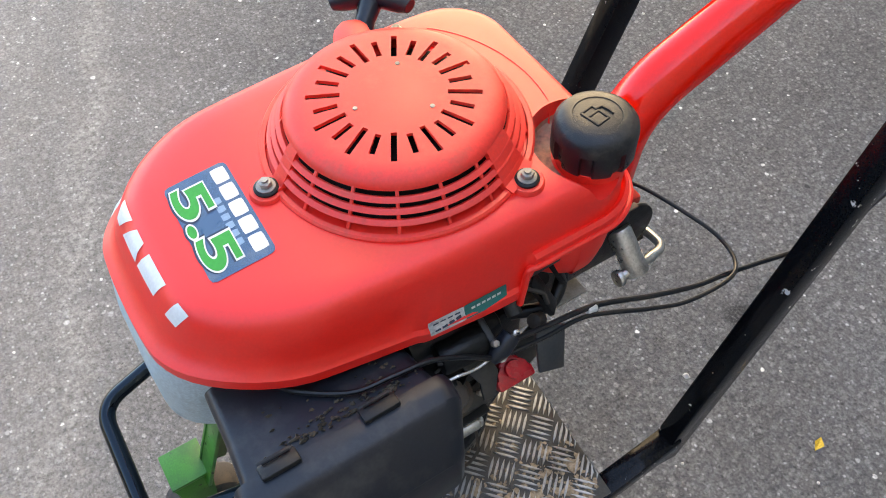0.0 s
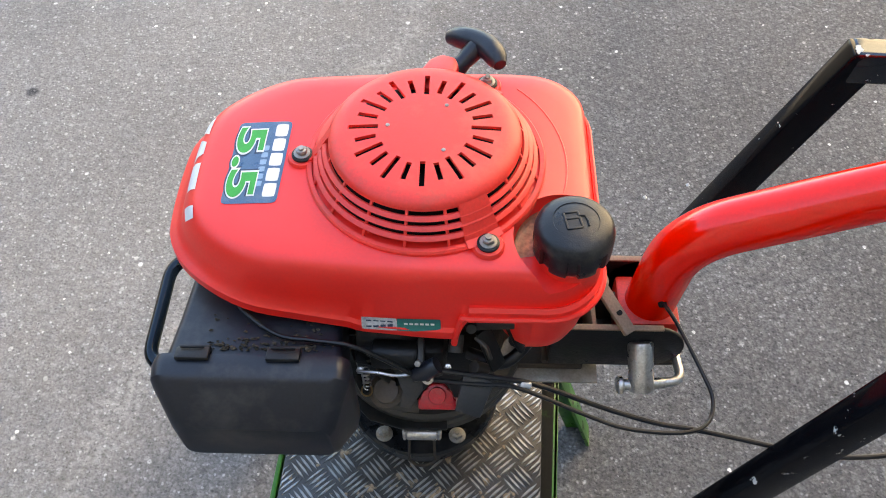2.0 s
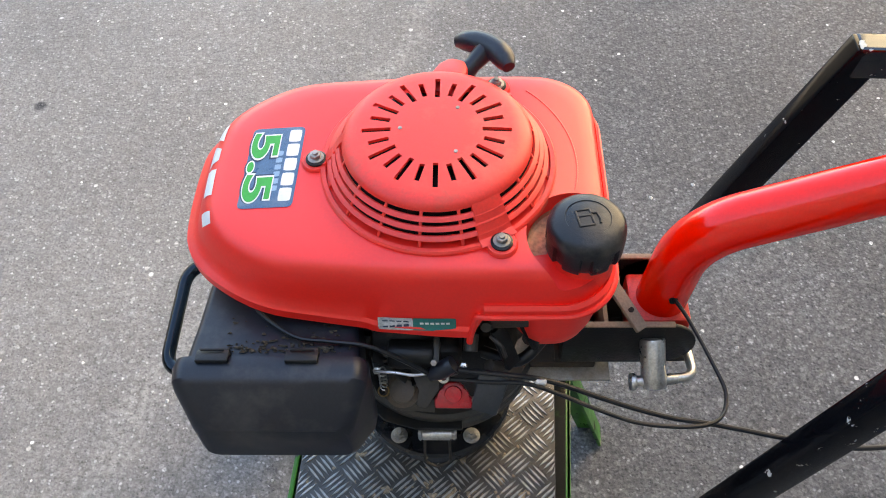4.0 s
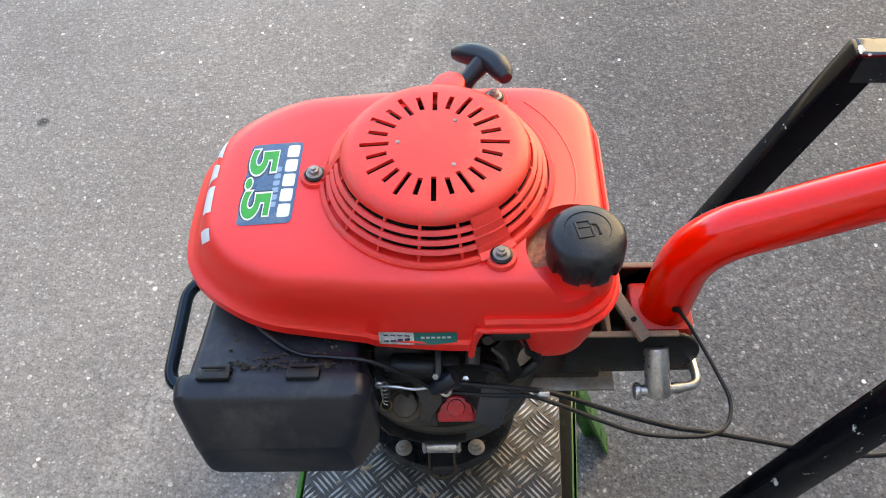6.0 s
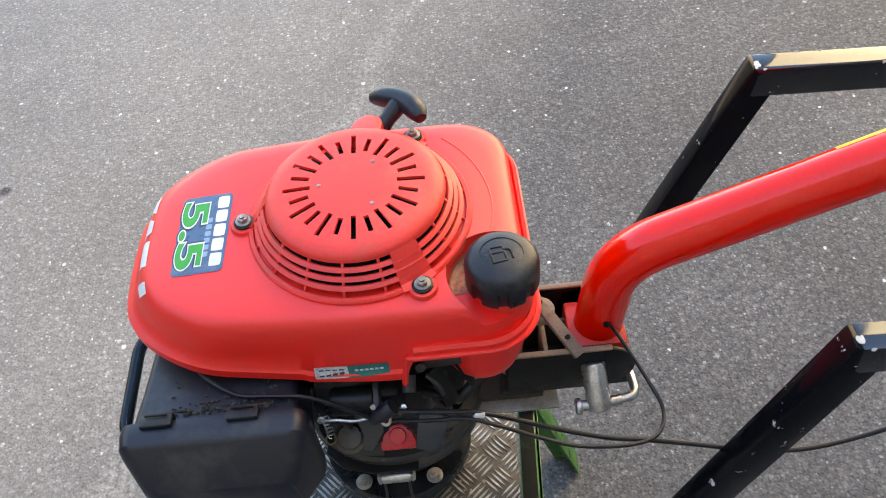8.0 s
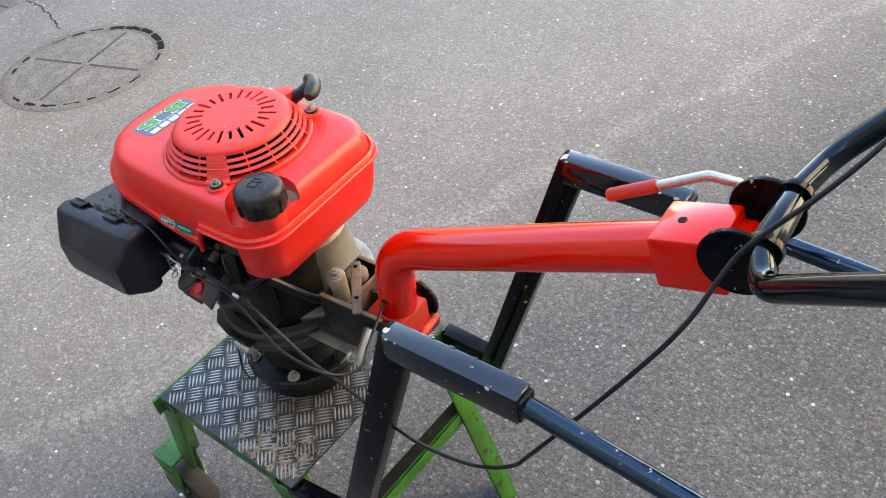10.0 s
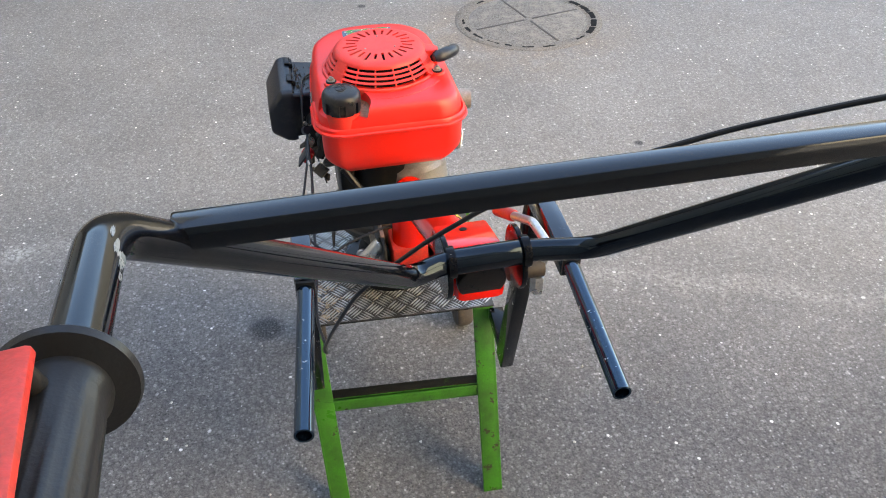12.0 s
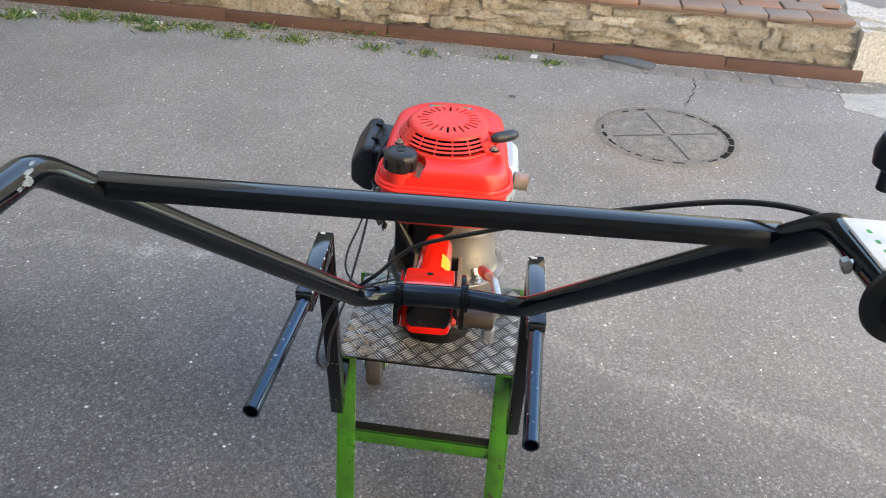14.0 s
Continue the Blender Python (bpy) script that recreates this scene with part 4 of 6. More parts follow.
    # black handle posts: stub, leaning leg, level arm, round handle
    for leg0, corner, arm1, tip, stub in (
        ((0.226, -0.190, 0.392), (0.398, -0.1785, 0.902), (0.557, -0.181, 0.900), (0.789, -0.203, 0.891), (0.12, -0.196, 0.424)),
        ((0.242, 0.181, 0.387), (0.421, 0.1655, 0.902), (0.581, 0.162, 0.897), (0.801, 0.149, 0.885), (0.15, 0.188, 0.424)),
    ):
        leg0, corner, arm1, tip, stub = (Vector(q) for q in (leg0, corner, arm1, tip, stub))
        lean = (corner - leg0).normalized()
        leg0, corner = leg0 + Vector((0.005, 0, 0)), corner + Vector((0.005, 0, 0))
        post = part("post", beam(leg0, corner + lean * 0.014, 0.038, 0.026, 0.003, up=(1, 0, 0)), M_BLACK_PAINT, cart, "chipped black square tube post")
        part("arm", beam(corner + Vector((-0.010, 0, 0)), arm1, 0.038, 0.0265, 0.003), M_ARM_TOP, cart, "black arm with rubbed pale edges")
        # flaked paint along the arm's upper edges and at the mitre
        arm0 = corner + Vector((-0.010, 0, 0))
        dirn = (arm1 - arm0).normalized()
        for q in range(11):
            f = (0.0, 0.01, 0.02, 0.05, 0.12, 0.3, 0.45, 0.62, 0.8, 0.93, 1.0)[q]
            side = rnd.choice((-1, 1))
            c = arm0.lerp(arm1, f) + Vector((0, side * (0.0132 if q > 2 else rnd.uniform(0.002, 0.012)), 0.0190))
            r = rnd.uniform(0.001, 0.0026) * (1.2 if q < 3 else 1)
            ring = [(c.x + r * rnd.uniform(0.5, 1.9) * math.cos(g), c.y + 0.0011 * math.sin(g) * (3 if q < 3 else 1), c.z + 0.0003 - (0.004 * rnd.random() if math.sin(g) * side > 0.3 and q > 2 else 0)) for g in np.linspace(0, 5.4, 7)]
            chip = bmesh.new()
            chip.faces.new([chip.verts.new(p) for p in ring])
            ext = bmesh.ops.extrude_face_region(chip, geom=list(chip.faces))
            for v in ext["geom"]:
                if isinstance(v, bmesh.types.BMVert):
                    v.co.z -= 0.0006
            part("paint_chip", chip, M_CHIP, post, "", 0)
        part("stub", beam(stub, leg0 + Vector((0.012, 0, 0.036)), 0.03, 0.028, 0.002), M_BLACK_PAINT, cart)
        d = (tip - arm1).normalized()
        prof = [(0.0110, 0), (0.0110, (tip - arm1).length), (0.0085, (tip - arm1).length), (0.0085, 0.01)]
        part("handle", lathe(prof, 24, axis_frame(arm1 - d * 0.005, tip)), M_BLACK_ARM, cart, "open-ended black tube handle")
        part("weld_collar", beam(arm1 - d * 0.002, arm1 + d * 0.004, 0.03, 0.024, 0.002), M_BLACK_CAST, cart)
    return cart


hand_cart()


# ---- the machine: engine, steering tube and handlebar ----
from mathutils.bvhtree import BVHTree

tractor = thing("walk_behind_tractor", "red two-wheel tractor power head with black handlebar", "garden tractor")


def smoothstep(a, b, x):
    t = max(0.0, min(1.0, (x - a) / (b - a)))
    return t * t * (3 - 2 * t)


def cover_outline(x0, x1, hw, rf, rr, bulge):
    """The cover's plan: round nose at x0, tighter corners at x1."""
    pts = []
    n = 12
    side = 44
    far = rf * 0.86
    for k in range(n + 1):
        a = radians(-90 + 90 * k / n)
        pts.append((x1 - rr + rr * math.cos(a), -hw + rr + rr * math.sin(a)))
    for k in range(1, 12):
        pts.append((x1, -hw + rr + (2 * hw - 2 * rr) * k / 12))
    for k in range(n + 1):
        a = radians(90 * k / n)
        pts.append((x1 - rr + rr * math.cos(a), hw - rr + rr * math.sin(a)))
    for k in range(1, side):
        pts.append((x1 - rr + (x0 + far - x1 + rr) * k / side, hw))
    for k in range(n + 1):
        a = radians(90 + 90 * k / n)
        pts.append((x0 + far + far * math.cos(a), hw - far + far * math.sin(a)))
    for k in range(1, 10):
        pts.append((x0, hw - far + (far + rf - 2 * hw) * k / 10))
    for k in range(n + 1):
        a = radians(180 + 90 * k / n)
        pts.append((x0 + rf + rf * math.cos(a), -hw + rf + rf * math.sin(a)))
    for k in range(1, side):
        pts.append((x0 + rf + (x1 - rr - x0 - rf) * k / side, -hw))
    out = []
    for x, y in pts:
        f = smoothstep(x0 + rf * 1.3, x0, x)
        out.append((x - bulge * f * (1 - abs(y / hw) ** (2 if y < 0 else 2.4)), y * (1 - 0.14 * smoothstep(0.02, -0.26, x))))
    return out


def low_edge(x):
    z = 0.868 - 0.014 * max(0.0, min(1.0, (x + 0.19) / 0.135)) - 0.004 * smoothstep(-0.064, -0.052, x) - 0.005 * smoothstep(-0.05, 0.03, x)
    return z + (0.877 - z) * smoothstep(0.030, 0.038, x)


def build_cover():
    X0, X1, HW = -0.2160, 0.153, 0.1315
    rings = []
    # inset, height; the first five follow the wavy lower edge with its thick lip
    levels = ((0.010, 0.020), (0.004, 0.002), (0.0, 0.0), (0.0004, 0.0095), (0.0036, 0.0125), (0.0066, 0.8890), (0.0080, 0.8990), (0.0096, 0.9085), (0.0113, 0.9150),
              (0.0135, 0.9200), (0.0180, 0.9242), (0.0250, 0.9262), (0.0380, 0.9269), (0.0600, 0.9276), (0.088, 0.9280))
    for n, (inset, z) in enumerate(levels):
        # the nose slopes back further than the sides
        nose = inset * 1.4 + 0.008 * smoothstep(0.004, 0.012, inset)
        o = cover_outline(X0 + nose, X1 - inset * 0.7, HW - inset, 0.086 - inset * 0.6, 0.050 - inset * 0.25, 0.0155)
        if n < 5:
            rings.append([(x, y, low_edge(x) + z) for x, y in o])
        else:
            rings.append([(x, y, z - 0.004 * smoothstep(0.07, 0.14, x) - 0.005 * smoothstep(-0.10, -0.20, x)) for x, y in o])
    bm = loft(rings, cap_first=True, cap_last=True)
    # pocket round the filler neck
    cut = lathe([(0.0, 0.9035), (0.0440, 0.9035), (0.0458, 0.9065), (0.0470, 0.93), (0.0470, 1.0), (0.0, 1.0)], 64, Matrix.Translation((0.1210, -0.0815, 0)))
    bmesh.ops.recalc_face_normals(bm, faces=bm.faces)
    bmesh.ops.recalc_face_normals(cut, faces=cut.faces)
    me, mc = bpy.data.meshes.new("cover"), bpy.data.meshes.new("cut")
    bm.to_mesh(me), cut.to_mesh(mc)
    bm.free(), cut.free()
    a, c = new("a", me), new("c", mc)
    mod = a.modifiers.new("cut", "BOOLEAN")
    mod.operation, mod.object, mod.solver = "DIFFERENCE", c, "EXACT"
    bpy.context.view_layer.update()
    done = bpy.data.meshes.new_from_object(a.evaluated_get(bpy.context.evaluated_depsgraph_get()))
    bpy.data.objects.remove(a), bpy.data.objects.remove(c)
    out = bmesh.new()
    out.from_mesh(done)
    return out


cover_bm = build_cover()
COVER_TREE = BVHTree.FromBMesh(cover_bm)
cover = part("engine_cover", cover_bm, M_RED_PLASTIC, tractor, "faded red plastic engine cover", 40)


def decal(bm, m, direction, lift, name, material, parent, label="", cuts=0):
    """Lays a flat mesh, placed by m, on the cover along a direction."""
    d = Vector(direction).normalized()
    for _ in range(cuts):
        bmesh.ops.subdivide_edges(bm, edges=list(bm.edges), cuts=1, use_grid_fill=True)
    for v in bm.verts:
        p = m @ v.co
        hit, nor, _, _ = COVER_TREE.ray_cast(p - d * 0.2, d)
        v.co = (hit + nor * lift) if hit is not None else p
    return part(name, bm, material, parent, label, 60)


def flat_patch(x0, x1, y0, y1, r=0.0, step=0.004):
    """A flat sheet with cut corners, fine enough to follow a curve."""
    bm = bmesh.new()
    nx, ny = max(1, int((x1 - x0) / step)), max(1, int((y1 - y0) / step))
    grid = []
    for i in range(nx + 1):
        row = []
        for j in range(ny + 1):
            x, y = x0 + (x1 - x0) * i / nx, y0 + (y1 - y0) * j / ny
            ex, ey = min(x - x0, x1 - x), min(y - y0, y1 - y)
            if r and ex < r and ey < r:
                cx, cy = (x0 + r if x - x0 < r else x1 - r), (y0 + r if y - y0 < r else y1 - r)
                w = Vector((x - cx, y - cy))
                big = max(abs(w.x), abs(w.y))
                if w.length > 0:
                    w = w.normalized() * big
                x, y = cx + w.x, cy + w.y
            row.append(bm.verts.new((x, y, 0)))
        grid.append(row)
    for i in range(nx):
        for j in range(ny):
            bm.faces.new((grid[i][j], grid[i + 1][j], grid[i + 1][j + 1], grid[i][j + 1]))
    return bm


def letters(text, size, fat):
    """Flat lettering in the built-in font, from the origin to the right."""
    cu = bpy.data.curves.new("lettering", "FONT")
    cu.body, cu.size, cu.offset = text, size, fat
    ob = new("lettering", cu)
    bpy.context.view_layer.update()
    me = bpy.data.meshes.new_from_object(ob.evaluated_get(bpy.context.evaluated_depsgraph_get()))
    bpy.data.objects.remove(ob)
    bm = bmesh.new()
    bm.from_mesh(me)
    bmesh.ops.triangulate(bm, faces=bm.faces)
    bmesh.ops.subdivide_edges(bm, edges=[e for e in bm.edges if e.calc_length() > 0.006], cuts=2)
    return bm


def cover_stickers():
    # blue plate: reads from the far side to the near side, tops towards the fan
    M = Matrix.Translation((-0.1472, -0.0030, 0.95)) @ Matrix.Rotation(radians(-90 - 1.0), 4, "Z") @ Matrix.Diagonal((1.124, 1.015, 1, 1))
    st = decal(flat_patch(-0.0425, 0.0425, -0.024, 0.024, 0.004), M, (0, 0, -1), 0.0005, "model_sticker", M_STICKER_BLUE, cover, "blue model sticker with green figures")
    for fat, lift, mat, nm in ((0.0026, 0.0008, M_NAVY, "figure_shadow"), (0.0019, 0.0010, M_WHITE, "figure_outline"), (0.0009, 0.0012, M_GREEN_PRINT, "figure")):
        bm = letters("5.5", 0.034, fat)
        xs = [v.co.x for v in bm.verts]
        k = 0.073 / (max(xs) - min(xs)) if nm == "figure" else 0.076 / (max(xs) - min(xs))
        mid = (max(xs) + min(xs)) / 2
        ys = [v.co.y for v in bm.verts]
        my = (max(ys) + min(ys)) / 2
        for v in bm.verts:
            v.co = Vector(((v.co.x - mid) * k, (v.co.y - my) * 1.0 - 0.0098 + (-0.0008 if nm == "figure_shadow" else 0), 0))
        decal(bm, M, (0, 0, -1), lift, nm, mat, st)
    # maker's name and model as plain blocks
    for n, y0, y1, w, mat, span in ((5, 0.0105, 0.0215, 0.0134, M_WHITE, 0.078), (6, 0.0020, 0.0085, 0.0056, M_LIGHT_BLUE, 0.044)):
        for k in range(n):
            x = -span / 2 + span * k / n + (0.006 if n == 6 else 0)
            decal(flat_patch(x, x + w, y0, y1, 0.0015, 0.003), M, (0, 0, -1), 0.0008, "print_block", mat, st)
    # maker's mark on the nose: four leaning white blocks
    N = Matrix.Translation((-0.1985, -0.0010, 0.9080)) @ Matrix.Rotation(radians(-90), 4, "Z") @ Matrix.Rotation(radians(46), 4, "X")
    for k in range(4):
        x = (-0.060, -0.034, -0.003, 0.0440)[k]
        w = (0.021, 0.026, 0.030, 0.012)[k]
        bm = flat_patch(x, x + w, -0.0078, 0.0078, 0.0, 0.0025)
        for v in bm.verts:
            f = (v.co.y + 0.0078) / 0.0156
            mid = x + w / 2
            if k == 0:
                v.co.x = mid + (v.co.x - mid) * (0.45 + 0.65 * f)
            elif k == 1:
                v.co.x = mid + (v.co.x - mid) * (1.1 - 0.55 * f)
            v.co.x += 0.30 * v.co.y
        decal(bm, N, (0.72, 0, -0.69), 0.0006, "mark_block", M_WHITE, cover, "white print block")
    # side label
    S = Matrix.Translation((-0.0180, -0.3, 0.8625)) @ Matrix.Rotation(radians(90), 4, "X") @ Matrix.Rotation(radians(1), 4, "Z")
    lab = decal(flat_patch(-0.033, -0.003, -0.0065, 0.0065, 0.001), S, (0, 1, 0), 0.0006, "foil_label", M_SILVER, cover, "scuffed silver and teal label")
    decal(flat_patch(-0.003, 0.034, -0.0065, 0.0065, 0.001), S, (0, 1, 0), 0.0006, "teal_field", M_TEAL, lab)
    for k in range(6):
        decal(flat_patch(0.003 + 0.0045 * k, 0.0062 + 0.0045 * k, -0.0015, 0.0012, 0, 0.003), S, (0, 1, 0), 0.0009, "print_bar", M_WHITE, lab)
    for k in range(4):
        decal(flat_patch(-0.029 + 0.006 * k, -0.0245 + 0.006 * k, -0.003, 0.003, 0, 0.003), S, (0, 1, 0), 0.0009, "print_bar", M_NAVY, lab)


cover_stickers()
# low ridge that rings the dish round the fan housing
part("dish_ridge", sweep([(0.1225 * math.cos(radians(a)), 0.1225 * math.sin(radians(a)), COVER_TREE.ray_cast(Vector((0.1225 * math.cos(radians(a)), 0.1225 * math.sin(radians(a)), 1.1)), Vector((0, 0, -1)))[0].z - 0.0004) for a in range(-30, 50, 3)], 0.0011, 8), M_RED_PLASTIC, cover)


def rim_and_tank():
    # bead along the cover's rear edge
    o = cover_outline(-0.2160, 0.1540, 0.1318, 0.086, 0.050, 0.0155)
    run = [p for p in o if p[0] > 0.036]
    start = max(range(len(run)), key=lambda i: (Vector(run[i]) - Vector(run[i - 1])).length)
    run = run[start:] + run[:start]
    pts = [(x, y, 0.8785) for x, y in run]
    near = min((0, -1), key=lambda i: pts[i][1])
    tail = [(0.0335, -0.1300, 0.876), (0.0305, -0.1312, 0.860), (0.0285, -0.1316, 0.849), (0.0275, -0.1316, 0.838)]
    if near == -1:
        pts = pts + tail
    else:
        pts = list(reversed(tail)) + pts
    part("rim_bead", sweep(curve_points(pts, 3), 0.0030, 8), M_RED_PLASTIC, cover)
    # tank below the bead
    rings = []
    for s, z in ((0.026, 0.776), (0.014, 0.7775), (0.006, 0.783), (0.002, 0.792), (0.001, 0.82), (0.0, 0.8785)):
        r = round_rect(0.066 + s, 0.1475 - s, -0.122 + s, 0.124 - s, 0.034 - s * 0.4, 10)
        lift = lambda y: 0.026 * smoothstep(0.045, 0.12, abs(y)) * smoothstep(0.85, 0.776, z)
        rings.append([(x - 0.012 * smoothstep(0.87, 0.78, z) * (x > 0.1), y, z + lift(y)) for x, y in r])
    part("fuel_tank", loft(rings), M_RED_PLASTIC, tractor, "red plastic fuel tank under the cover rim")
    # filler neck in the pocket
    part("filler_neck", lathe([(0.0275, 0.88), (0.0275, 0.912), (0.025, 0.914), (0.0, 0.914)], 36, Matrix.Translation((0.1225, -0.084, 0))), M_RED_DUSTY, tractor, "dusty red filler neck")


rim_and_tank()


def fuel_cap():
    def ripple(i, a):
        return 1 - (0.10 * smoothstep(0.25, 0.5, math.cos(a * 8 + 0.5)) if 0 < i < 5 else 0)

    # dust lying in the pocket, beside the cap
    bm = bmesh.new()
    rows = []
    for k in range(25):
        an = radians(58 + 130 * k / 24)
        rows.append([bm.verts.new((0.1210 + r * math.cos(an), -0.0815 + r * math.sin(an), z)) for r, z in ((0.028, 0.9042), (0.0425, 0.9042), (0.0447, 0.9060), (0.0452, 0.9110))])
    for p, q in zip(rows, rows[1:]):
        for j in range(3):
            bm.faces.new((p[j], p[j + 1], q[j + 1], q[j]))
    part("pocket_dust", bm, M_POCKET, cover, "tan dust in the filler pocket")
    M = Matrix.Translation((0.1225, -0.0840, 0.9175)) @ Matrix.Rotation(radians(-2), 4, "X") @ Matrix.Diagonal((0.97, 0.97, 0.90, 1))
    cap = part("fuel_cap", lathe([(0.028, -0.006), (0.0322, -0.004), (0.0334, 0.0), (0.0336, 0.008), (0.0336, 0.0165), (0.0335, 0.0190), (0.0333, 0.0240), (0.0322, 0.0290), (0.0296, 0.0328), (0.0255, 0.0350), (0.0210, 0.0361), (0.0192, 0.0364), (0.0188, 0.0357), (0.0182, 0.0359), (0.010, 0.0366), (0.0, 0.0368)], 192, M, ripple=ripple), M_CAP, tractor, "dusty black plastic fuel cap", 30)
    E = M @ Matrix.Rotation(radians(10), 4, "Z") @ Matrix.Translation((-0.003, 0, 0.0367))
    fr = box((0.002, 0.018, 0.0018), E @ Matrix.Translation((-0.006, 0, 0)), 0.0005)
    box((0.002, 0.018, 0.0018), E @ Matrix.Translation((0.006, 0, 0)), 0.0005, bm=fr)
    for y in (-0.0085, 0.002, 0.0085):
        box((0.013, 0.002, 0.0018), E @ Matrix.Translation((0, y, 0)), 0.0005, bm=fr)
    part("pump_emblem", fr, M_BLACK_DUSTY, cap)
    part("hose_emblem", sweep([E @ Vector(p) for p in ((0.006, 0.004, 0.0004), (0.011, 0.003, 0.0004), (0.012, -0.003, 0.0004), (0.0115, -0.008, 0.0004))], 0.0010, 6), M_BLACK_DUSTY, cap)


M_POCKET = surface("dusty_pocket", (0.46, 0.20, 0.13), 0.85, grain=200, grain_amt=0.2, dirt=(0.48, 0.36, 0.25), dirt_amt=0.6, dirt_scale=40, bump_amt=0.5, bump_scale=300)
M_CAP = surface("dusty_black_cap", (0.011, 0.012, 0.014), 0.38, spec=0.42, dirt=(0.10, 0.088, 0.072), dirt_amt=0.38, dirt_scale=40, bump_amt=0.35, bump_scale=900, rough_var=0.14)
fuel_cap()


def recoil():
    Z = 0.9255
    T = Matrix.Translation((0, 0, 0))
    house = part("recoil_housing", lathe([(0.1042, Z - 0.004), (0.1040, Z + 0.0035), (0.1025, Z + 0.0052), (0.0990, Z + 0.0052), (0.0982, Z + 0.0035), (0.0985, Z - 0.004)], 96, T), M_RED_DUSTY, tractor, "dusty red recoil starter housing with slots")
    # near-black cone paints the shade seen through the slots
    part("fan_shade", lathe([(0.0935, Z - 0.002), (0.088, Z + 0.002), (0.073, Z + 0.021), (0.062, Z + 0.0265), (0.0, Z + 0.0275)], 72, T), M_DARK, house, "near-black cone for the shade round the fan behind the slots")
    # flat louvre rings down the cone between the top and the base ring
    r0, z0, r1, z1 = 0.0815, Z + 0.0310, 0.0990, Z + 0.0040
    n_r, n_z = (z0 - z1), (r1 - r0)
    n_len = math.hypot(n_r, n_z)
    n_r, n_z = n_r / n_len, n_z / n_len
    for k in range(3):
        f0, f1 = (0.145 + 0.255 * k), (0.285 + 0.255 * k)
        ra, za, rb, zb = r0 + (r1 - r0) * f0, z0 + (z1 - z0) * f0, r0 + (r1 - r0) * f1, z0 + (z1 - z0) * f1
        t = 0.0026
        part("slat", lathe([(ra, za), (ra + 0.0005, za - 0.0001), (rb + 0.0012, zb + 0.0012), (rb, zb), (rb - n_r * t, zb - n_z * t), (ra - n_r * t, za - n_z * t), (ra, za)], 96, T), M_RED_DUSTY, house)
    for k in range(17):
        a = radians(8 + 360 * k / 17)
        cc, ss = math.cos(a), math.sin(a)
        part("strut", beam((0.0795 * cc, 0.0795 * ss, Z + 0.0320), (0.0982 * cc, 0.0982 * ss, Z + 0.0030), 0.0026, 0.0026, 0.0006), M_RED_DUSTY, house)
    # solid webs down to the three bolts
    for n, az in enumerate((180, 300, 60)):
        prof = [(0.0785, Z + 0.0355), (0.0838, Z + 0.0305), (0.0912, Z + 0.0180), (0.0990, Z + 0.0072), (0.106, Z + 0.0056)]
        half = (4, 9, 10)[n]
        rings = []
        for r, z in prof:
            rings.append([(r * math.cos(radians(az + d)), r * math.sin(radians(az + d)), z) for d in (-half, -half / 2, 0, half / 2, half)])
        bm = bmesh.new()
        vs = [[bm.verts.new(p) for p in r] for r in rings]
        lo = [[bm.verts.new((p[0] * 0.97, p[1] * 0.97, p[2] - 0.004)) for p in r] for r in rings]
        for g, flip in ((vs, 0), (lo, 1)):
            for p, q in zip(g, g[1:]):
                for j in range(4):
                    bm.faces.new((p[j], p[j + 1], q[j + 1], q[j]))
        for j in (0, 4):
            for i in range(4):
                bm.faces.new((vs[i][j], vs[i + 1][j], lo[i + 1][j], lo[i][j]))
        part("web", bm, M_RED_DUSTY, house)
        c, s = math.cos(radians(az)), math.sin(radians(az))
        R = 0.1075
        part("bolt_pad", lathe([(0.0135, Z - 0.004), (0.0132, Z + 0.0036), (0.0120, Z + 0.0052), (0.0, Z + 0.0054)], 28, Matrix.Translation((R * c, R * s, 0))), M_RED_DUSTY, house)
        bm = lathe([(0.0092, 0.0), (0.0092, 0.0016), (0.0075, 0.0026), (0.0, 0.0026)], 24, Matrix.Translation((R * c, R * s, Z + 0.0055)))
        part("washer", bm, M_BLACK_CAST, house)
        hex_bolt((R * c, R * s, Z + 0.0075), (0, 0, 1), 0.0050, 0.0055, house, M_ALLOY, 1.45, "nut", "zinc-plated flange nut")
    # slotted top: one sheet with radial slots
    N, w = 24, 0.0022
    top = lambda r: Z + 0.0430 - 0.0030 * (r / 0.07) ** 2
    bm = bmesh.new()
    # long and short slots take turns
    radii = [0.012, 0.026, 0.0390, 0.0415, 0.047, 0.0525, 0.0590, 0.0640, 0.0700, 0.0745, 0.0785, 0.0812, 0.0818, 0.0800]
    heights = [top(r) for r in radii[:9]] + [Z + 0.0386, Z + 0.0366, Z + 0.0335, Z + 0.0305, Z + 0.0300]
    rows = []
    for r, z in zip(radii, heights):
        row = []
        for k in range(N):
            a0, a1 = 2 * math.pi * (k - 1) / N, 2 * math.pi * k / N
            da = math.asin(w / min(max(r, 0.039), 0.064))
            for an in (a0 + da, (a0 + a1) / 2, a1 - da):
                row.append(bm.verts.new((r * math.cos(an), r * math.sin(an), z)))
        rows.append(row)
    hub = bm.verts.new((0, 0, top(0)))
    M3 = 3 * N
    for j in range(M3):
        bm.faces.new((hub, rows[0][j], rows[0][(j + 1) % M3]))
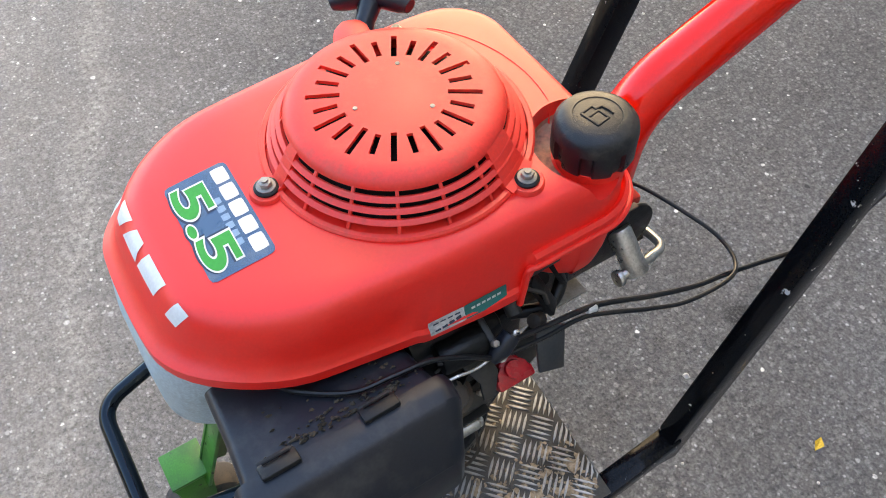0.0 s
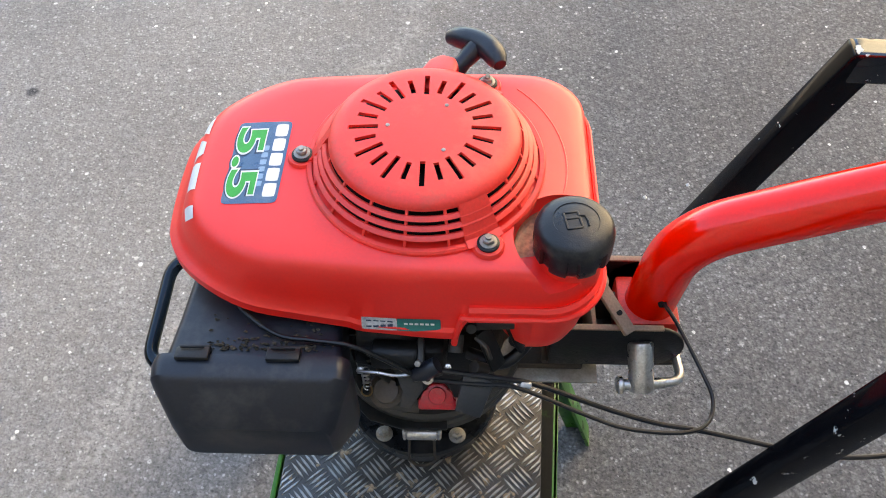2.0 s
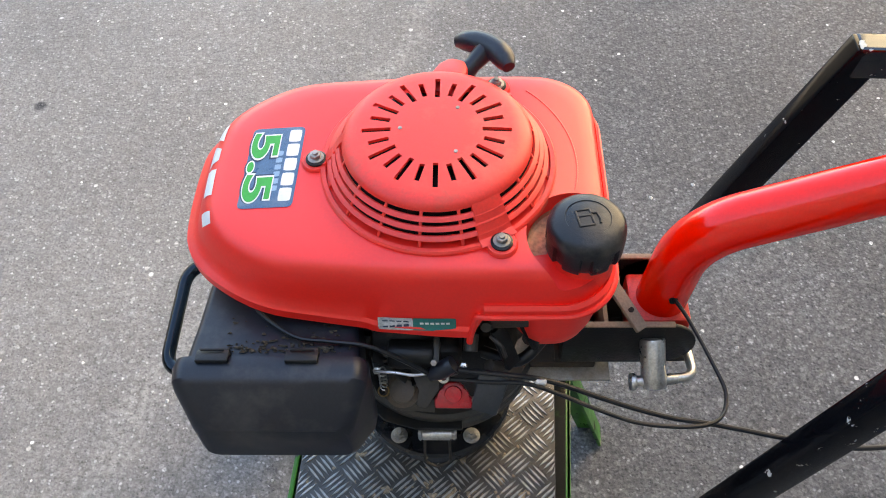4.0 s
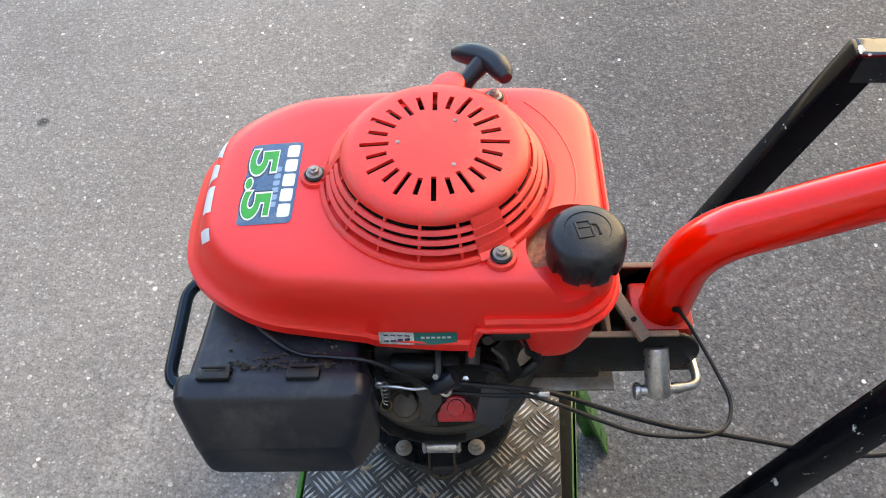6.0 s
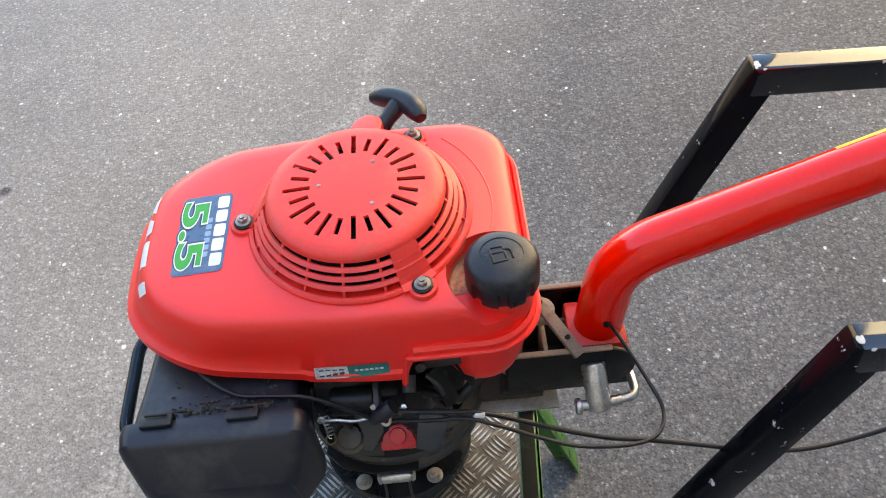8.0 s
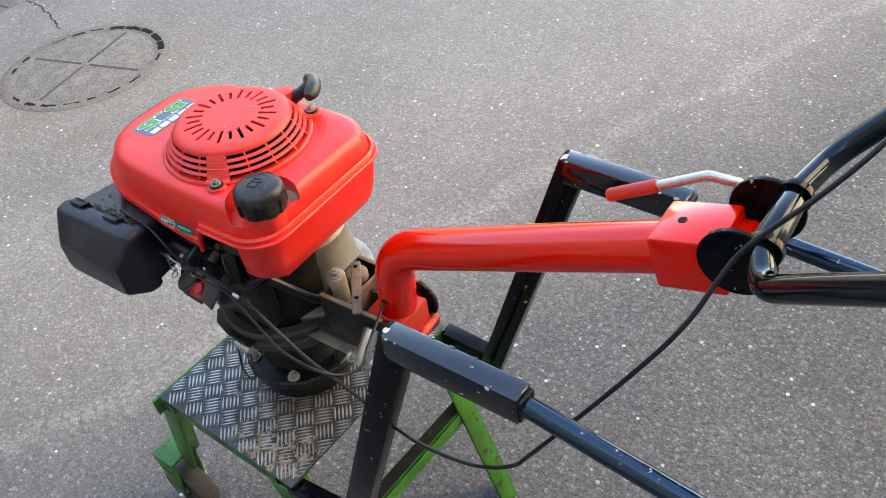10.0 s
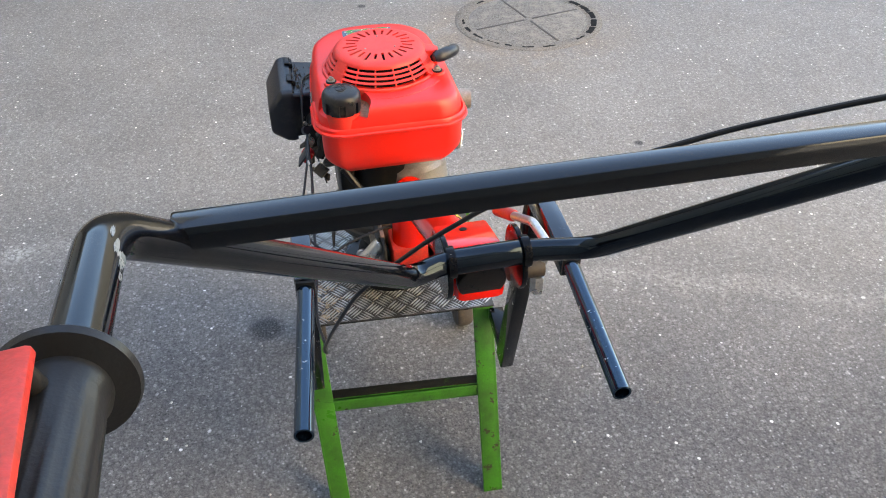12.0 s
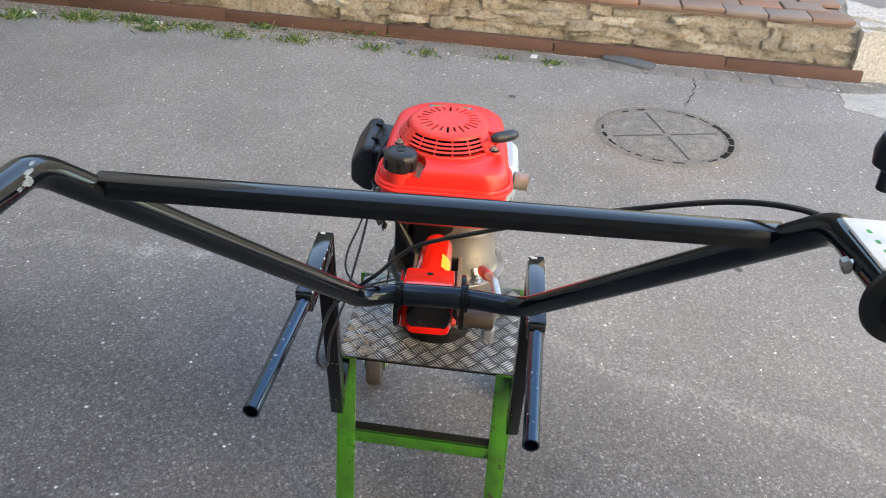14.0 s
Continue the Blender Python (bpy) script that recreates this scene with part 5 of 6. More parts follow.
    for i in range(len(rows) - 1):
        for j in range(M3):
            long_slot = (j // 3) % 2 == 0
            if j % 3 == 2 and (2 if long_slot else 3) <= i <= (6 if long_slot else 5):
                continue
            j2 = (j + 1) % M3
            bm.faces.new((rows[i][j], rows[i + 1][j], rows[i + 1][j2], rows[i][j2]))
    bmesh.ops.recalc_face_normals(bm, faces=bm.faces)
    if sum(f.normal.z for f in bm.faces) < 0:
        bmesh.ops.reverse_faces(bm, faces=bm.faces)
    bmesh.ops.solidify(bm, geom=list(bm.faces), thickness=0.003)
    part("slotted_top", bm, M_RED_DUSTY, house, "red slotted fan cover top", 30)
    for az in (178, 302, 55):
        c, s = math.cos(radians(az)), math.sin(radians(az))
        part("rivet", lathe([(0.0019, top(0.031)), (0.0017, top(0.031) + 0.0006), (0.0, top(0.031) + 0.0008)], 12, Matrix.Translation((0.031 * c, 0.031 * s, 0))), M_ALLOY, house)
    # rope outlet and pull handle
    part("rope_outlet", prism([(-0.022, -0.028), (0.020, -0.028), (0.012, 0.012), (0.006, 0.020), (-0.008, 0.020), (-0.016, 0.010)], Z + 0.004, Z + 0.032, Matrix.Translation((0.012, 0.083, 0)) @ Matrix.Rotation(radians(-20), 4, "Z"), 0.004), M_RED_DUSTY, house)
    base = Vector((0.019, 0.092, Z + 0.016))
    mid = Vector((0.043, 0.112, Z + 0.032))
    pull = part("pull_handle", sweep([base, base.lerp(mid, 0.5), mid], 0.009, 14, radii=[0.0105, 0.0082, 0.0100]), M_BLACK_PLASTIC, tractor, "black starter pull handle")
    ax = Vector((0.70, -0.70, 0.12)).normalized()
    L = 0.034
    pts = [mid + ax * (L * t) + (mid - base).normalized() * (0.006 - 0.010 * t * t) for t in np.linspace(-1, 1, 11)]
    part("grip", sweep(pts, 0.01, 16, radii=[0.006, 0.0095, 0.0108, 0.0112, 0.0112, 0.0112, 0.0112, 0.0112, 0.0108, 0.0095, 0.006]), M_BLACK_PLASTIC, pull)


recoil()


M_DUST = surface("brown_dust", (0.07, 0.052, 0.034), 0.95, grain=300, grain_amt=0.3, bump_amt=0.5, bump_scale=400)


def air_cleaner():
    # lid: a deep tray with sloped sides, its face turned to the near side
    def ring(y, x0, x1, z0, z1, r):
        return [(x, y, z) for x, z in round_rect(x0, x1, z0, z1, r, 5)]

    lid_rings = [ring(-0.160, -0.2215, -0.0580, 0.757, 0.8625, 0.012), ring(-0.168, -0.2230, -0.0565, 0.7555, 0.8640, 0.013), ring(-0.180, -0.2220, -0.0575, 0.757, 0.8625, 0.014),
                 ring(-0.185, -0.2195, -0.0600, 0.759, 0.8590, 0.014), ring(-0.2045, -0.2075, -0.0700, 0.767, 0.829, 0.013), ring(-0.2085, -0.2030, -0.0750, 0.772, 0.822, 0.011)]
    lid = part("air_cleaner_lid", loft(lid_rings), M_BLACK_PLASTIC, tractor, "black plastic air cleaner lid with bevelled face", 28)
    body = part("air_cleaner_body", loft([ring(-0.162, -0.2155, -0.064, 0.762, 0.854, 0.008), ring(-0.12, -0.2120, -0.070, 0.762, 0.850, 0.008), ring(-0.075, -0.2100, -0.076, 0.764, 0.846, 0.008)]), M_BLACK_PLASTIC, tractor, "black plastic air cleaner body")
    part("dust_seam", box((0.132, 0.004, 0.003), Matrix.Translation((-0.138, -0.1590, 0.8550)), 0.001), M_GREASE, body, "line of caked brown dust")
    for x in (-0.187, -0.112):
        clip = part("clip", box((0.028, 0.012, 0.005), Matrix.Translation((x, -0.162, 0.8655)) @ Matrix.Rotation(radians(-10), 4, "X"), 0.0016), M_BLACK_DUSTY, lid)
        part("clip_hook", box((0.026, 0.004, 0.010), Matrix.Translation((x, -0.1545, 0.860)), 0.0012), M_BLACK_DUSTY, clip)
        part("clip_slot", box((0.020, 0.0016, 0.0012), Matrix.Translation((x, -0.1575, 0.8685)), 0.0004), M_DARK, clip)
    # caked dust along the joint and beside the clips
    rnd = random.Random(12)
    crumbs = bmesh.new()
    for k in range(150):
        x = rnd.choice((-0.170, -0.130, -0.095, -0.15, -0.11, -0.088)) + rnd.gauss(0, 0.009)
        y = -0.1515 + abs(rnd.gauss(0, 0.005)) + (rnd.uniform(0, 0.03) if rnd.random() < 0.25 else 0)
        z = 0.8468 + 0.008 * (-(y + 0.075) / 0.087) + 0.0012
        r = rnd.uniform(0.0006, 0.0024)
        ring_v = [crumbs.verts.new((x + r * rnd.uniform(0.4, 1.7) * math.cos(g), y + r * 0.6 * rnd.uniform(0.4, 1.6) * math.sin(g), z - 0.001)) for g in np.linspace(0, 5.4, 7)]
        tip = crumbs.verts.new((x, y, z + r * 0.4))
        for j in range(7):
            crumbs.faces.new((ring_v[j], ring_v[(j + 1) % 7], tip))
    part("caked_dust", crumbs, M_DUST, body, "crumbs of caked brown dust", 60, "stuff")
    part("intake_tube", sweep(curve_points([(-0.06, -0.10, 0.80), (-0.02, -0.10, 0.80), (0.01, -0.09, 0.79)], 6), 0.022, 16), M_BLACK_DUSTY, tractor)


air_cleaner()


M_RUST_BRASS = surface("dull_brass", (0.30, 0.2, 0.09), 0.45, metal=0.7, dirt=(0.1, 0.07, 0.04), dirt_amt=0.4, dirt_scale=60)


M_TAN_BOWL = surface("greasy_brown_bowl", (0.085, 0.064, 0.046), 0.5, dirt=(0.2, 0.15, 0.1), dirt_amt=0.4, dirt_scale=60, bump_amt=0.4)


M_FLANGE = surface("oily_black_flange", (0.006, 0.0065, 0.008), 0.32, spec=0.4, dirt=(0.05, 0.042, 0.034), dirt_amt=0.30, dirt_scale=30, bump_amt=0.2, bump_scale=300, rough_var=0.15)


def block():
    """Crankcase, bell, clamp ring, base flange and what hangs on them."""
    case = part("crankcase", lathe([(0.078, 0.60), (0.080, 0.605), (0.084, 0.64), (0.082, 0.70), (0.080, 0.72), (0.082, 0.78), (0.088, 0.85), (0.06, 0.86), (0, 0.86)], 40, Matrix.Translation((0.0, 0.0, 0.0))), M_BLACK_CAST, tractor, "oily black crankcase")
    for k in range(7):
        z = 0.735 + 0.014 * k
        part("cooling_fin", box((0.135, 0.17, 0.003), Matrix.Translation((-0.12, 0.02, z)), 0.001), M_BLACK_CAST, case)
    part("cylinder_head", box((0.09, 0.10, 0.11), Matrix.Translation((-0.155, 0.0, 0.775)), 0.01), M_BLACK_CAST, case)
    deck = part("mounting_deck", lathe([(0.0, 0.632), (0.088, 0.632), (0.092, 0.640), (0.105, 0.639), (0.109, 0.635), (0.109, 0.628), (0.104, 0.625), (0.104, 0.618), (0.108, 0.615), (0.108, 0.605), (0.098, 0.600), (0.070, 0.590), (0.060, 0.55)], 64, Matrix.Translation((-0.004, 0.0, 0))), M_RING_IRON, tractor, "black double clamp ring between engine and gearbox")
    part("alloy_side", lathe([(0.060, 0.60), (0.080, 0.602), (0.088, 0.625), (0.090, 0.640), (0.080, 0.652), (0.074, 0.668), (0.072, 0.700), (0.070, 0.704), (0.068, 0.745), (0.060, 0.752), (0.056, 0.785), (0.0, 0.80)], 48, Matrix.Translation((0.022, 0.044, 0.0))), M_CASE, case, "dirty aluminium crankcase side")
    part("case_flange", lathe([(0.080, 0.632), (0.098, 0.632), (0.100, 0.635), (0.100, 0.645), (0.097, 0.648), (0.086, 0.650)], 48, Matrix.Translation((0.020, 0.040, 0.0))), M_CASE, case, "pale dusty aluminium flange")
    hex_bolt((0.100, 0.080, 0.650), (0.1, 0.1, 1.0), 0.007, 0.012, case, M_STEEL, 1.5)
    hex_bolt((0.085, 0.075, 0.665), (0.8, 0.3, 0.5), 0.008, 0.012, case, M_STEEL, 1.5)
    hex_bolt((0.098, 0.028, 0.638), (0.4, -0.1, 0.9), 0.0085, 0.012, case, M_STEEL, 1.7, label="brassy hexagon bolt")
    part("bell_housing", lathe([(0.060, 0.58), (0.058, 0.55), (0.060, 0.53), (0.068, 0.508)], 48, Matrix.Translation((-0.012, 0.0, 0))), M_BLACK_CAST, tractor, "black bell housing")
    fl = part("base_flange", lathe([(0.0, 0.486), (0.094, 0.486), (0.096, 0.488), (0.096, 0.501), (0.093, 0.504), (0.072, 0.506), (0.0, 0.506)], 64, Matrix.Translation((-0.014, 0.0, 0))), M_FLANGE, tractor, "round black base flange over the deck")
    part("gear_foot", lathe([(0.0, 0.4485), (0.080, 0.4485), (0.082, 0.451), (0.082, 0.484), (0.078, 0.487), (0.0, 0.487)], 48, Matrix.Translation((-0.014, 0.0, 0))), M_BLACK_CAST, tractor, "black gearbox foot resting on the deck")
    for k, az in enumerate((237, 303, 57, 123)):
        c, s = math.cos(radians(az)), math.sin(radians(az))
        hex_bolt((-0.014 + 0.082 * c, 0.082 * s, 0.5045), (0, 0, 1), 0.0072, 0.010, fl, M_ALLOY, 1.45)
    # latch with its wire loop
    latch = part("latch", rod((-0.025, -0.110, 0.602), (0.009, -0.110, 0.602), 0.0075, 16, 0.002), M_STEEL, tractor, "zinc latch roller with wire loop")
    for x in (-0.027, 0.011):
        part("latch_ear", box((0.005, 0.018, 0.018), Matrix.Translation((x, -0.107, 0.602)), 0.003), M_STEEL, latch)
    part("wire_loop", sweep(fillet([(-0.022, -0.112, 0.60), (-0.024, -0.118, 0.545), (-0.009, -0.120, 0.527), (0.006, -0.118, 0.545), (0.005, -0.112, 0.60)], 0.012), 0.0017, 8), M_GREASE, latch)
    # carburettor, governor plates, fuel tap
    part("governor_plate", prism([(-0.085, -0.085), (-0.065, -0.105), (-0.03, -0.115), (0.02, -0.115), (0.02, -0.075), (-0.08, -0.06)], 0.621, 0.625, None, 0.001), M_BLACK_CAST, tractor, "dirty steel control plate")
    carb = part("carburettor", box((0.085, 0.055, 0.052), Matrix.Translation((-0.022, -0.100, 0.785)), 0.010), M_BLACK_CAST, tractor, "oily black carburettor with linkage")
    part("throttle_barrel", rod((-0.046, -0.128, 0.812), (-0.004, -0.130, 0.812), 0.0135, 20, 0.004), M_BLACK_CAST, carb)
    part("barrel_flange", box((0.006, 0.026, 0.036), Matrix.Translation((-0.002, -0.126, 0.806)) @ Matrix.Rotation(radians(20), 4, "X"), 0.002), M_RING_IRON, carb)
    part("float_bowl", lathe([(0.0, -0.016), (0.0150, -0.016), (0.0165, -0.006), (0.0165, 0.0), (0.0125, 0.0015), (0.0115, 0.004), (0.006, 0.0048), (0.0, 0.005)], 28, axis_frame((-0.036, -0.137, 0.757), (-0.036, -0.175, 0.83))), M_TAN_BOWL, carb, "brown dirty float bowl")
    part("linkage_plate", prism([(-0.020, 0.014), (0.006, 0.016), (0.008, -0.004), (-0.004, -0.022), (-0.014, -0.020), (-0.010, -0.006)], -0.0015, 0.0015, Matrix.Translation((-0.008, -0.143, 0.782)) @ Matrix.Rotation(radians(38), 4, "X"), 0.0006), M_RING_IRON, carb)
    part("lower_bracket", prism([(-0.020, -0.006), (0.020, -0.009), (0.021, 0.004), (-0.019, 0.009)], -0.0015, 0.0015, Matrix.Translation((-0.026, -0.140, 0.737)) @ Matrix.Rotation(radians(40), 4, "X"), 0.0006), M_RING_IRON, carb)
    part("link_rod", sweep(curve_points([(-0.058, -0.145, 0.809), (-0.04, -0.147, 0.811), (-0.022, -0.148, 0.808), (-0.001, -0.146, 0.811)], 5), 0.0015, 8), M_STEEL, carb, "bright steel link rod")
    part("cable_screw", rod((0.004, -0.136, 0.786), (0.004, -0.1445, 0.797), 0.0058, 14, 0.001), M_STEEL, carb)
    # small parts round the carburettor
    rnd = random.Random(31)
    for k in range(14):
        x, z = rnd.uniform(-0.062, 0.06), rnd.uniform(0.735, 0.825)
        y = -0.118 - rnd.uniform(0.0, 0.016)
        d = Vector((rnd.uniform(-1, 1), rnd.uniform(-0.6, 0.2), rnd.uniform(-1, 1))).normalized() * rnd.uniform(0.008, 0.02)
        p = Vector((x, y, z))
        if k % 3 == 0:
            part("bracket", beam(p - d, p + d, 0.0022, rnd.uniform(0.007, 0.012), 0.0006), (M_RING_IRON, M_BLACK_CAST, M_GREASE)[k % 3 if k % 2 else 1], carb)
        elif k % 3 == 1:
            part("rod", sweep(fillet([p - d, p + Vector((0, -0.004, 0.006)), p + d], 0.004), 0.0014, 8), M_RING_IRON, carb)
        else:
            part("fitting", rod(p - d * 0.5, p + d * 0.5, rnd.uniform(0.004, 0.0065), 12, 0.001), M_BLACK_CAST if k % 2 else M_GREASE, carb)
    part("screw_slot", rod((0.004, -0.1442, 0.7965), (0.004, -0.1449, 0.7975), 0.0028, 10), M_DARK, carb)
    part("cable_end_cap", sweep([(-0.008, -0.147, 0.806), (0.002, -0.146, 0.813), (0.013, -0.143, 0.820)], 0.007, 14, radii=[0.0055, 0.0085, 0.0078]), M_BLACK_PLASTIC, carb, "black cable end cap")
    spring = [(-0.052 + 0.0035 * math.cos(g), -0.140 + 0.0035 * math.sin(g), 0.803 - 0.0011 * g) for g in np.linspace(0, 30, 90)]
    part("spring", sweep(spring, 0.0008, 6), M_STEEL, carb)
    part("spring_loop", lathe([(0.0042, 0), (0.005, 0.0008), (0.0058, 0), (0.005, -0.0008), (0.0042, 0)], 18, axis_frame((-0.053, -0.142, 0.766), (-0.053, -0.18, 0.83))), M_RUST_BRASS, carb)
    for x, y, z, r in ((-0.057, -0.136, 0.795, 0.0035), (-0.014, -0.141, 0.745, 0.003), (0.022, -0.135, 0.802, 0.0035), (0.030, -0.139, 0.744, 0.003), (-0.004, -0.143, 0.822, 0.003)):
        part("screw", rod((x, y, z), (x, y - 0.004, z + 0.006), r, 6, 0.0006), M_STEEL if r > 0.0031 else M_ALLOY, carb)
    tap = part("fuel_tap", prism([(-0.0175, -0.012), (0.0175, -0.012), (0.0175, -0.0025), (0.0115, 0.002), (0.0095, 0.009), (0.004, 0.0125), (-0.004, 0.0125), (-0.0095, 0.009), (-0.0115, 0.002), (-0.0175, -0.0025)], -0.006, 0.005, Matrix.Translation((0.0125, -0.1475, 0.769)) @ Matrix.Rotation(radians(36), 4, "X"), 0.0022), M_RED_CLEAR, tractor, "red plastic fuel tap lever")
    part("tap_knurl", lathe([(0.0082, 0.0), (0.0075, 0.003), (0.0, 0.0034)], 20, Matrix.Translation((0.0125, -0.1480, 0.7725)) @ Matrix.Rotation(radians(36), 4, "X") @ Matrix.Translation((0, 0, 0.0045))), M_RED_CLEAR, tap)
    part("tape_wrap", prism([(-0.0140, -0.020), (0.010, -0.023), (0.0150, 0.016), (0.004, 0.019), (-0.0135, 0.018)], -0.002, 0.002, Matrix.Translation((0.046, -0.1545, 0.788)) @ Matrix.Rotation(radians(58), 4, "X") @ Matrix.Rotation(radians(-10), 4, "Z"), 0.0015), M_TAPE, tractor, "black tape wrap round the cables")
    part("spark_lead", sweep(curve_points([(-0.165, -0.095, 0.851), (-0.155, -0.113, 0.853), (-0.122, -0.137, 0.856), (-0.092, -0.142, 0.8565), (-0.062, -0.144, 0.853), (-0.036, -0.147, 0.838), (-0.010, -0.148, 0.812)], 8), 0.0021, 8), M_CABLE, tractor, "thin black lead along the air cleaner")
    part("fuel_hose", sweep(curve_points([(0.040, -0.105, 0.775), (0.075, -0.118, 0.782), (0.105, -0.09, 0.80), (0.115, -0.05, 0.79)], 8), 0.006, 12), M_CABLE, tractor, "black rubber fuel hose")
    part("breather_hose", sweep(curve_points([(0.085, -0.09, 0.775), (0.11, -0.03, 0.69), (0.09, 0.03, 0.668), (0.05, 0.06, 0.69)], 8), 0.007, 10), M_CABLE, tractor)
    part("cover_boss", lathe([(0.0, 0.004), (0.0038, 0.004), (0.0038, 0.010), (0.0062, 0.010), (0.0066, 0.008), (0.0066, -0.006), (0.0, -0.006)], 20, axis_frame((0.029, -0.118, 0.818), (0.026, -0.16, 0.795))), M_RING_IRON, tractor)
    part("tank_mount", box((0.060, 0.012, 0.014), Matrix.Translation((0.066, -0.108, 0.838)) @ Matrix.Rotation(radians(-4), 4, "Y"), 0.003), M_RING_IRON, tractor, "dusty tank mounting bar")
    part("mount_screw", rod((0.042, -0.114, 0.838), (0.042, -0.119, 0.841), 0.005, 12, 0.001), M_RING_IRON, tractor)
    part("stay", beam((0.052, -0.112, 0.83), (0.068, -0.128, 0.79), 0.006, 0.016, 0.002), M_BLACK_CAST, tractor)
    part("stay", beam((0.075, -0.105, 0.83), (0.090, -0.112, 0.795), 0.006, 0.010, 0.002), M_BLACK_CAST, tractor)
    part("choke_lever", sweep(fillet([(0.046, -0.118, 0.826), (0.056, -0.126, 0.822), (0.060, -0.128, 0.806)], 0.004), 0.0022, 8), M_RING_IRON, tractor)
    part("control_plate", prism([(-0.022, -0.012), (0.022, -0.010), (0.020, 0.012), (-0.024, 0.010)], -0.0015, 0.0015, Matrix.Translation((0.048, -0.128, 0.752)) @ Matrix.Rotation(radians(35), 4, "X") @ Matrix.Rotation(radians(18), 4, "Z"), 0.0006), M_RING_IRON, tractor)
    # near-black filler boxes darken the hollow under the cover
    part("under_shade_fill", box((0.10, 0.05, 0.05), Matrix.Translation((0.055, -0.065, 0.84)), 0.008), M_DARK, tractor)
    part("side_case", box((0.13, 0.03, 0.10), Matrix.Translation((0.0, -0.082, 0.71)), 0.01), M_BLACK_CAST, tractor)
    part("inner_shade_fill", box((0.16, 0.20, 0.03), Matrix.Translation((-0.06, 0.0, 0.862)), 0.008), M_DARK, tractor)


block()


def exhaust():
    def ring(z, x0, x1, y0, y1, r):
        return [(x, y, z) for x, y in round_rect(x0, x1, y0, y1, r, 8)]

    muffler = part("muffler", loft([ring(0.625, -0.212, -0.11, 0.02, 0.11, 0.03), ring(0.645, -0.230, -0.10, -0.005, 0.125, 0.045), ring(0.69, -0.245, -0.07, -0.024, 0.140, 0.055), ring(0.76, -0.242, -0.02, -0.042, 0.150, 0.06),
                                    ring(0.81, -0.233, -0.005, -0.048, 0.155, 0.06), ring(0.835, -0.222, -0.005, -0.042, 0.153, 0.06), ring(0.852, -0.200, -0.01, -0.02, 0.140, 0.05)]), M_SHIELD, tractor, "pale blue-grey muffler heat shield")
    pipe = part("outlet_pipe", lathe([(0.019, 0.0), (0.019, 0.03), (0.0165, 0.03), (0.0165, 0.004), (0.0, 0.004)], 28, axis_frame((-0.038, 0.145, 0.822), (-0.030, 0.2, 0.822))), M_ALLOY, muffler, "short dirty metal outlet pipe")
    part("exhaust_bracket", prism([(0, 0), (0.05, 0.0), (0.062, -0.028), (0.04, -0.045), (0.008, -0.035)], -0.002, 0.002, Matrix.Translation((0.0, 0.14, 0.80)) @ Matrix.Rotation(radians(75), 4, "X"), 0.001), M_STEEL, tractor, "bent zinc bracket")
    part("guard_hoop", sweep(fillet([(-0.17, 0.062, 0.735), (-0.296, 0.050, 0.694), (-0.297, -0.076, 0.688), (-0.17, -0.098, 0.690)], 0.026), 0.0074, 14), M_BLACK_TUBE, tractor, "black steel hoop guard at the front")


exhaust()


M_RUST_EDGE = surface("rubbed_rusty_edge", (0.24, 0.165, 0.11), 0.7, dirt=(0.1, 0.065, 0.04), dirt_amt=0.4, dirt_scale=40, bump_amt=0.3)
M_TAN_IRON = surface("dusty_tan_iron", (0.25, 0.18, 0.13), 0.75, dirt=(0.13, 0.085, 0.055), dirt_amt=0.4, dirt_scale=45, bump_amt=0.4)


M_CREAM_POST = surface("cream_plastic", (0.46, 0.40, 0.27), 0.5, dirt=(0.2, 0.16, 0.1), dirt_amt=0.4, dirt_scale=40)


